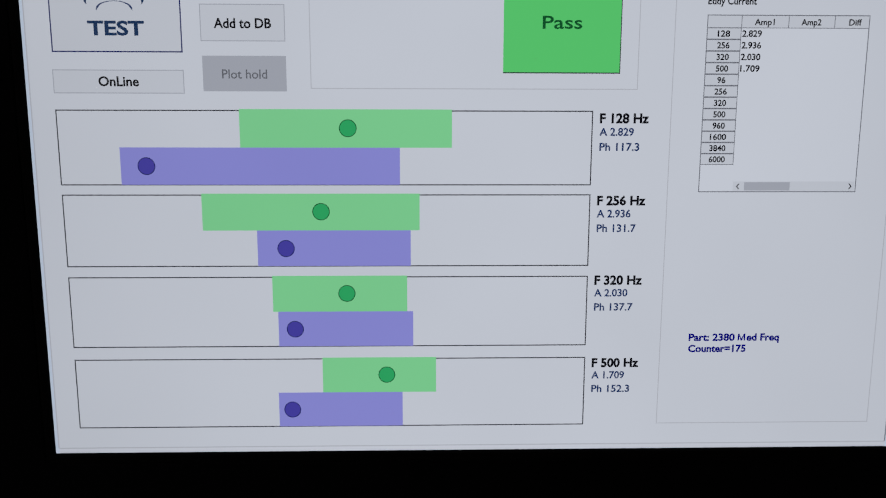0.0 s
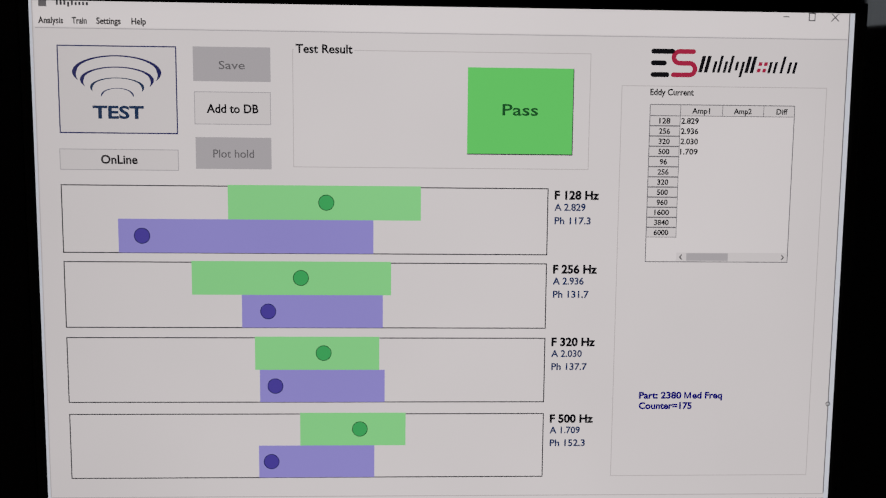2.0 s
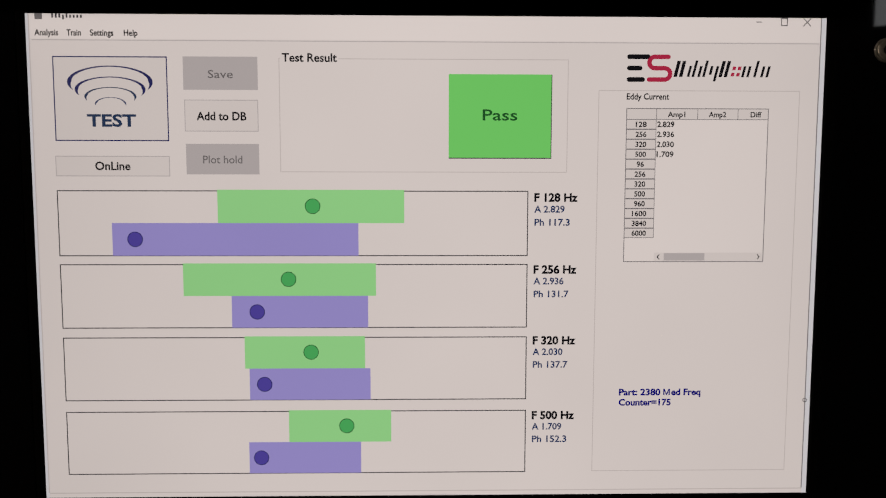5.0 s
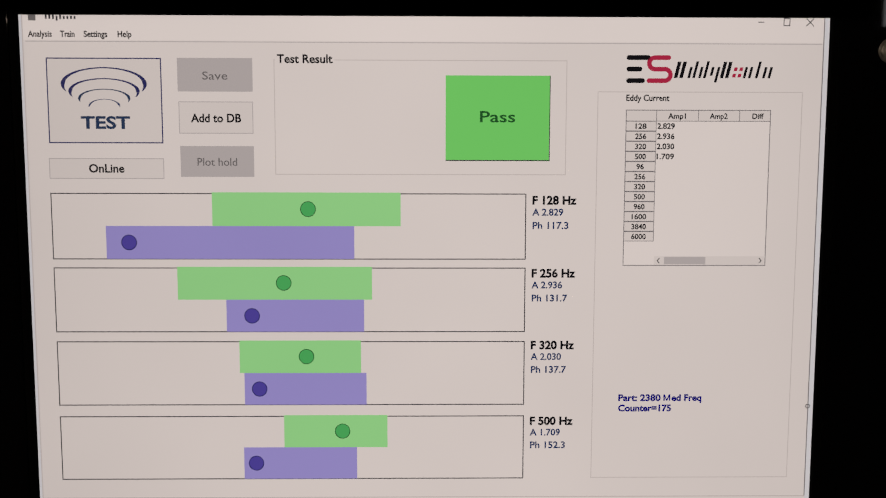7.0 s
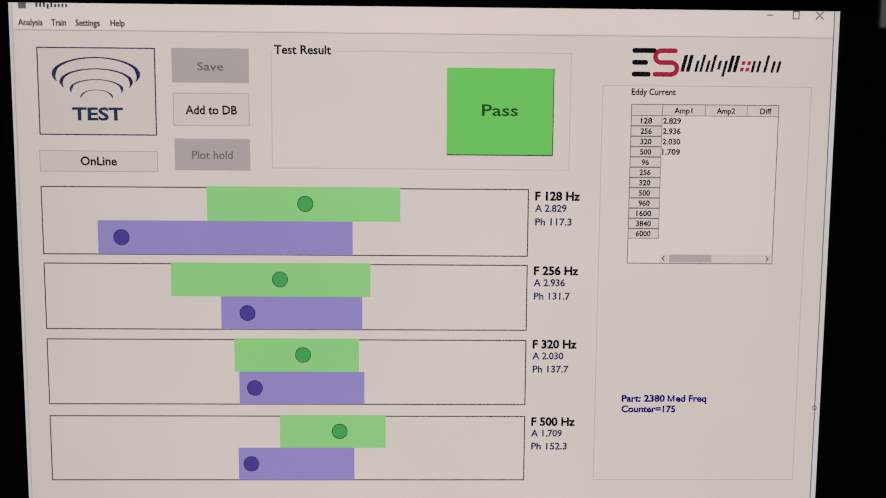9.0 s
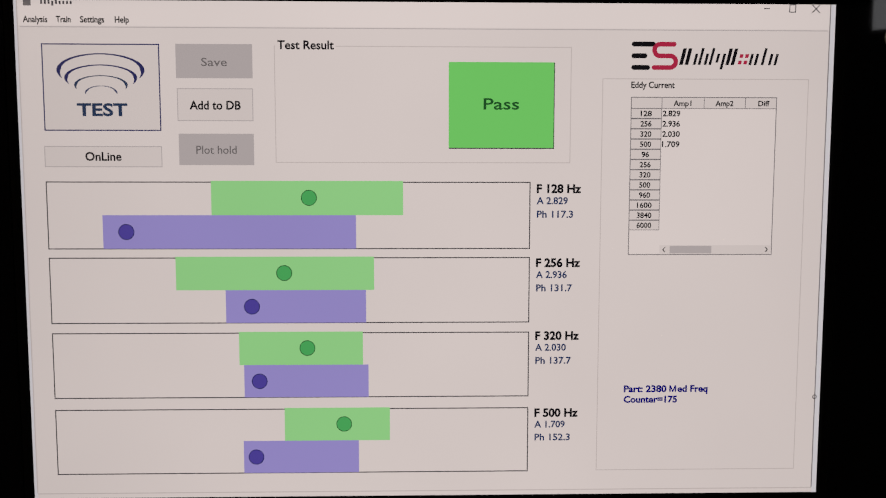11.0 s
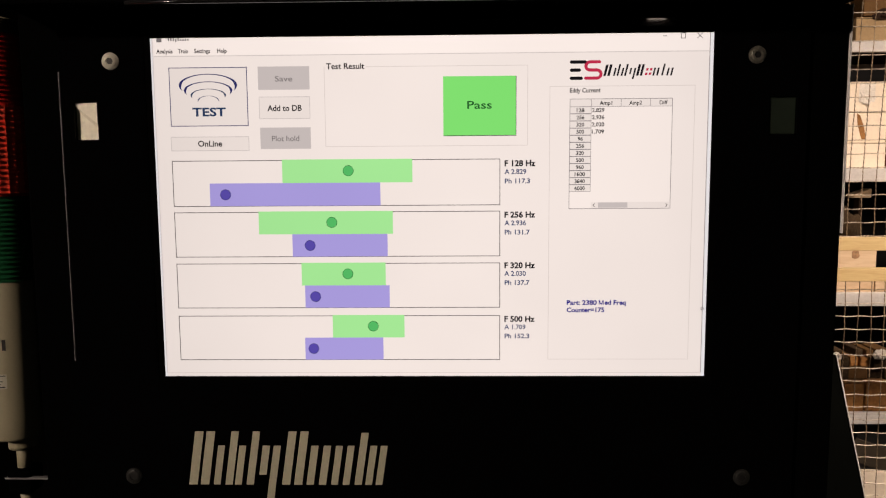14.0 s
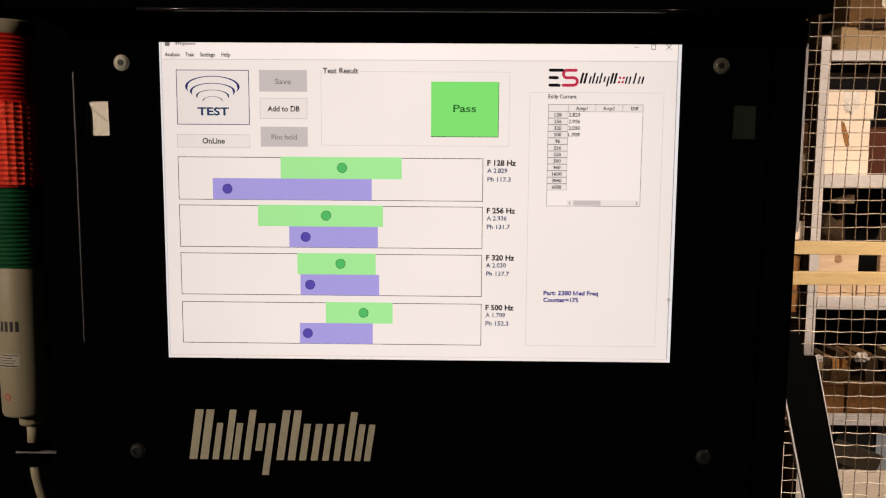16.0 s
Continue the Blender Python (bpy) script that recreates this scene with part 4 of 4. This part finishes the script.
def carton(dims, mat, label, tape=True, group="", skew=0.0, tear=False):
    """A closed cardboard box: body with rounded worn edges, top flaps, tape."""
    x0, x1, y0, y1, z0, z1 = dims
    cx, cy = (x0 + x1) / 2, (y0 + y1) / 2
    ob = thing("cardboard_box", label, "box", group, (cx, cy, z0))
    w, d, h = (x1 - x0) / 2, (y1 - y0) / 2, z1 - z0
    bm = box_bm(-w, w, -d, d, 0, h - 0.003, 0.004, 2)
    bmesh.ops.subdivide_edges(bm, edges=[e for e in bm.edges if e.calc_length() > 0.03], cuts=4, use_grid_fill=True)
    for v in bm.verts:
        k = noise.noise((v.co + Vector((cx, cy, z0))) * 14)
        v.co.y += 0.004 * k
        v.co.x += 0.002 * k
        if v.co.z > 0.6 * h:
            v.co.z += 0.0018 * noise.noise((v.co + Vector((cx, cy, z0))) * 22)
    part("body", bm, mat, ob)
    for sd in (-1, 1):
        part("flap", box_bm(-w + 0.001, w - 0.001, min(sd * (d + 0.002), sd * 0.001), max(sd * (d + 0.002), sd * 0.001), h - 0.0022, h + 0.0004, 0.0006), mat, ob)
    if tape:
        bm = bmesh.new()
        n = 10
        cols = []
        for i in range(n + 1):
            u = -0.030 + 0.060 * i / n
            lo = h * (0.34 + 0.10 * noise.noise(Vector((i * 0.9, z0 * 7, 1))))
            col = []
            for q in (lo, 0.5 * (lo + h), h - 0.006):
                k = noise.noise((Vector((u, -d, q)) + Vector((cx, cy, z0))) * 14)
                col.append(bm.verts.new((u, -d + 0.004 * k - 0.0012 - 0.0012 * abs(noise.noise(Vector((u * 120, q * 90, z0)))), q)))
            cols.append(col)
        for a, b in zip(cols, cols[1:]):
            for q in (0, 1):
                bm.faces.new((a[q], b[q], b[q + 1], a[q + 1]))
        part("tape", bm, M_TAPE, ob, "wrinkled shiny packing tape")
        bm = bmesh.new()
        bmesh.ops.create_icosphere(bm, subdivisions=3, radius=1.0)
        for v in bm.verts:
            k = 1 + 0.9 * noise.noise(v.co * 3.1 + Vector((z0, 2, 5)))
            v.co = Vector((v.co.x * 0.024 * k, -d - 0.003 + v.co.y * 0.005 * k, h * 0.5 + v.co.z * 0.026 * k))
        part("tape", bm, M_TAPE, ob, "crumpled end of the shiny tape")
    if tear:
        bm = bmesh.new()
        bm.faces.new([bm.verts.new((u, -d + 0.004 * noise.noise((Vector((u, -d, q * h)) + Vector((cx, cy, z0))) * 14) - 0.0012, q * h)) for u, q in ((-0.022, 0.96), (-0.010, 0.90), (0.006, 0.55), (0.016, 0.12), (0.002, 0.06), (-0.008, 0.30), (-0.018, 0.60))])
        part("tear", bm, M_CARTON, ob, "torn brown patch")
    ob.rotation_euler = (0, 0, radians(skew))
    return ob


def timber(dims, mat, label):
    bm = box_bm(*dims, 0.003, 2)
    return tagged(link("timber_block", bm, mat), label, "timber", "timber blocks on the rack")


def lump(name, place, size, mat, label, category, seed, rough=0.35):
    """An uneven soft heap, such as wrapped parts or sacking."""
    bm = bmesh.new()
    bmesh.ops.create_icosphere(bm, subdivisions=4, radius=1.0)
    off = Vector((seed * 3.1, seed * 1.7, seed))
    for v in bm.verts:
        n1, n2 = noise.noise(v.co * 1.6 + off), noise.noise(v.co * 5.0 + off)
        v.co *= 1 + rough * n1 + 0.14 * n2
        v.co.z = max(v.co.z, -0.62)
    for v in bm.verts:
        v.co = Vector((v.co.x * size[0], v.co.y * size[1], (v.co.z + 0.62) * size[2])) + Vector(place)
    return tagged(link(name, bm, mat, smooth=True), label, category)


Y0 = RY + 0.032
D1, D2, D3, D4 = (b[1] - 0.004 for b in BEAMS)     # tops of the four decks
# top deck
carton((1.472, 1.86, Y0, Y0 + 0.25, D1, D1 + 0.092), M_TAN, "tan cardboard box on top of the rack", False)
carton((1.502, 1.80, Y0 + 0.01, Y0 + 0.24, D1 + 0.099, D1 + 0.30), M_BROWN, "brown cardboard box with shiny tape stacked on a tan one", True)
lump("crumpled_cloth", (1.60, Y0 - 0.004, D1 + 0.085), (0.055, 0.010, 0.020), M_DECK, "dark torn cloth strip between two boxes", "cloth", 21, 1.0)
# second deck: three cream boxes, a dark red-brown one beside them
carton((1.426, 1.604, Y0, Y0 + 0.22, D2, D2 + 0.100), M_PALE_BOX, "cream cardboard box on the rack", False, "cream boxes")
carton((1.425, 1.606, Y0 + 0.006, Y0 + 0.22, D2 + 0.1008, D2 + 0.212), M_PALE_BOX, "cream cardboard box with a torn brown patch", False, "cream boxes", 0, True)
carton((1.430, 1.612, Y0, Y0 + 0.22, D2 + 0.2128, D2 + 0.322), M_PALE_BOX, "cream cardboard box with wrinkled clear tape", True, "cream boxes", 1.5)
carton((1.622, 1.90, Y0 + 0.05, Y0 + 0.28, D2, D2 + 0.186), M_RUST, "dark red-brown cardboard box on the rack", False)
# third deck: pale timber and cloth
timber((1.428, 1.588, Y0, Y0 + 0.3, D3, D3 + 0.048), M_BLOCK, "pale sawn timber block on the rack")
timber((1.598, 1.84, Y0 + 0.01, Y0 + 0.3, D3, D3 + 0.046), M_BLOCK, "pale sawn timber block on the rack")
knotty = timber((1.427, 1.594, Y0 + 0.004, Y0 + 0.10, D3 + 0.0485, D3 + 0.185), M_BLOCK, "thick pale timber block with a knot")
bm = lathe_bm([(0.0165, Y0 + 0.0045), (0.0165, Y0 + 0.0037), (0.0150, Y0 + 0.0034), (0.0010, Y0 + 0.0032)], 1.516, D3 + 0.145, 20, "y")
for v in bm.verts:
    v.co.x = 1.516 + (v.co.x - 1.516) * (1 + 0.45 * noise.noise(v.co * 60))
part("knot", bm, M_KNOT, knotty, "dark round knot")
timber((1.680, 1.83, Y0 + 0.01, Y0 + 0.035, D3 + 0.0465, D3 + 0.175), M_BLOCK, "thick pale timber block with a knot")
lump("crumpled_cloth", (1.500, Y0 + 0.055, D3 + 0.184), (0.050, 0.045, 0.075), M_SACK, "brown crumpled cloth bundle on the timber", "bundle", 2)
lump("crumpled_cloth", (1.755, Y0 + 0.03, D3 + 0.174), (0.075, 0.022, 0.085), M_SACK, "brown crumpled cloth bundle on the timber", "bundle", 4)
# Dark prop added under the pale chip, where there is only a shaded gap.
tagged(link("gap_prop", box_bm(1.541, 1.555, Y0 + 0.05, Y0 + 0.09, D3 + 0.1852, 1.2662, 0.003), M_DECK), "dark prop added in the black gap under a pale offcut", "offcut")
bm = box_bm(-0.034, 0.034, -0.03, 0.03, 0.0, 0.024, 0.002)
for v in bm.verts:
    if v.co.z > 0.01:
        v.co.z += 0.32 * v.co.x
chip = tagged(link("wood_offcut", bm, M_BLOCK), "small pale wood offcut on a dark prop", "offcut")
chip.location = (1.548, Y0 + 0.07, 1.2665)
# fourth deck: brown boxes, wrapped bundles, white film
carton((1.440, 1.572, Y0, Y0 + 0.2, D4, D4 + 0.116), M_CARTON, "orange-brown cardboard box on the rack", False, "brown boxes")
carton((1.582, 1.80, Y0 + 0.005, Y0 + 0.2, D4, D4 + 0.120), M_CARTON, "orange-brown cardboard box on the rack", False, "brown boxes")
pile = random.Random(21)
# Lowest row mostly dark: the shaded gap above the boxes is in its colours.
PILE_TONES = ((M_SACK, M_DECK, M_RUST, M_SACK, M_BROWN), (M_SACK, M_BROWN, M_TAN, M_CARTON), (M_BROWN, M_TAN, M_BROWN, M_SACK))
level_z = D4 + 0.1215
for layer in range(3):
    x = 1.432 + 0.012 * layer
    tall = (0.046, 0.040, 0.034)[layer]
    while x < 1.84:
        w = pile.uniform(0.030, 0.085)
        if not (layer == 2 and pile.random() < 0.35):
            dy = pile.uniform(0.0, 0.035)
            hh = tall - pile.uniform(0.0005, 0.008) if layer == 2 else tall - 0.0005
            bm = box_bm(x, x + w - 0.006, Y0 + 0.01 + dy, Y0 + 0.13 + dy, level_z, level_z + hh, 0.004, 2)
            bmesh.ops.subdivide_edges(bm, edges=[e for e in bm.edges if e.calc_length() > 0.02], cuts=2, use_grid_fill=True)
            for v in bm.verts:
                v.co.y += 0.006 * noise.noise(v.co * 26)
                v.co.x += 0.003 * noise.noise(v.co * 31 + Vector((5, 1, 2)))
            tagged(link("wood_offcut", bm, pile.choice(PILE_TONES[layer])), "short brown wood offcut in a pile on the boxes", "offcut", "pile of offcuts")
        x += w
    level_z += tall
lump("film_scrap", (1.452, Y0 + 0.004, D4 + 0.2080), (0.030, 0.014, 0.014), M_SCRAP, "white crumpled plastic film scrap", "film", 14, 0.6)
lump("film_scrap", (1.630, Y0 + 0.006, D4 + 0.2080), (0.026, 0.014, 0.022), M_SCRAP, "white crumpled plastic film scrap", "film", 15, 0.6)
# on the floor under the rack
carton((1.548, 1.95, Y0, Y0 + 0.3, 0.0, 0.206), M_PALE_BOX, "cream cardboard box under the rack", False)
carton((1.30, 1.36, RY + 0.06, RY + 0.3, 0.0, 0.30), M_PALE_BOX, "tall narrow cream box on the floor", False)
crate = thing("plastic_crate", "black plastic crate with a tilted olive lid", "crate")
part("front", box_bm(1.560, 1.700, Y0 + 0.01, Y0 + 0.014, 0.2075, 0.385, 0.001), M_CRATE, crate)
part("back", box_bm(1.560, 1.700, Y0 + 0.24, Y0 + 0.244, 0.2075, 0.385, 0.001), M_CRATE, crate)
for x in (1.560, 1.696):
    part("side", box_bm(x, x + 0.004, Y0 + 0.0145, Y0 + 0.2395, 0.2075, 0.385, 0.001), M_CRATE, crate)
lid = part("lid", box_bm(-0.10, 0.10, -0.003, 0.003, -0.045, 0.045, 0.002), M_LID, crate, "olive tilted lid")
lid.location, lid.rotation_euler = (1.630, Y0 + 0.004, 0.262), (0, radians(20), 0)
tagged(link("plastic_tray", box_bm(1.712, 1.86, Y0 + 0.01, Y0 + 0.25, 0.2075, 0.39, 0.004), M_BLUEGREY), "blue-grey plastic tray beside the crate", "tray")
# boxes in the shelf unit
LY = RY + 0.052
carton((1.272, 1.381, LY, LY + 0.2, 1.3725, 1.458), M_TAN, "small tan cardboard box on the shelf", False)
carton((1.252, 1.385, LY + 0.01, LY + 0.2, 1.4590, 1.575), M_CARTON, "brown cardboard box on a small tan one", False)
carton((1.28, 1.388, LY, LY + 0.2, 1.1255, 1.197), M_PALE_BOX, "low cream cardboard box on the shelf", False)
carton((1.142, 1.379, LY, LY + 0.2, 0.8405, 1.06), M_CARTON, "brown cardboard box on the shelf", False)
carton((1.122, 1.363, LY, LY + 0.2, 0.4005, 0.60), M_RUST, "dark red-brown cardboard box on the shelf", False)
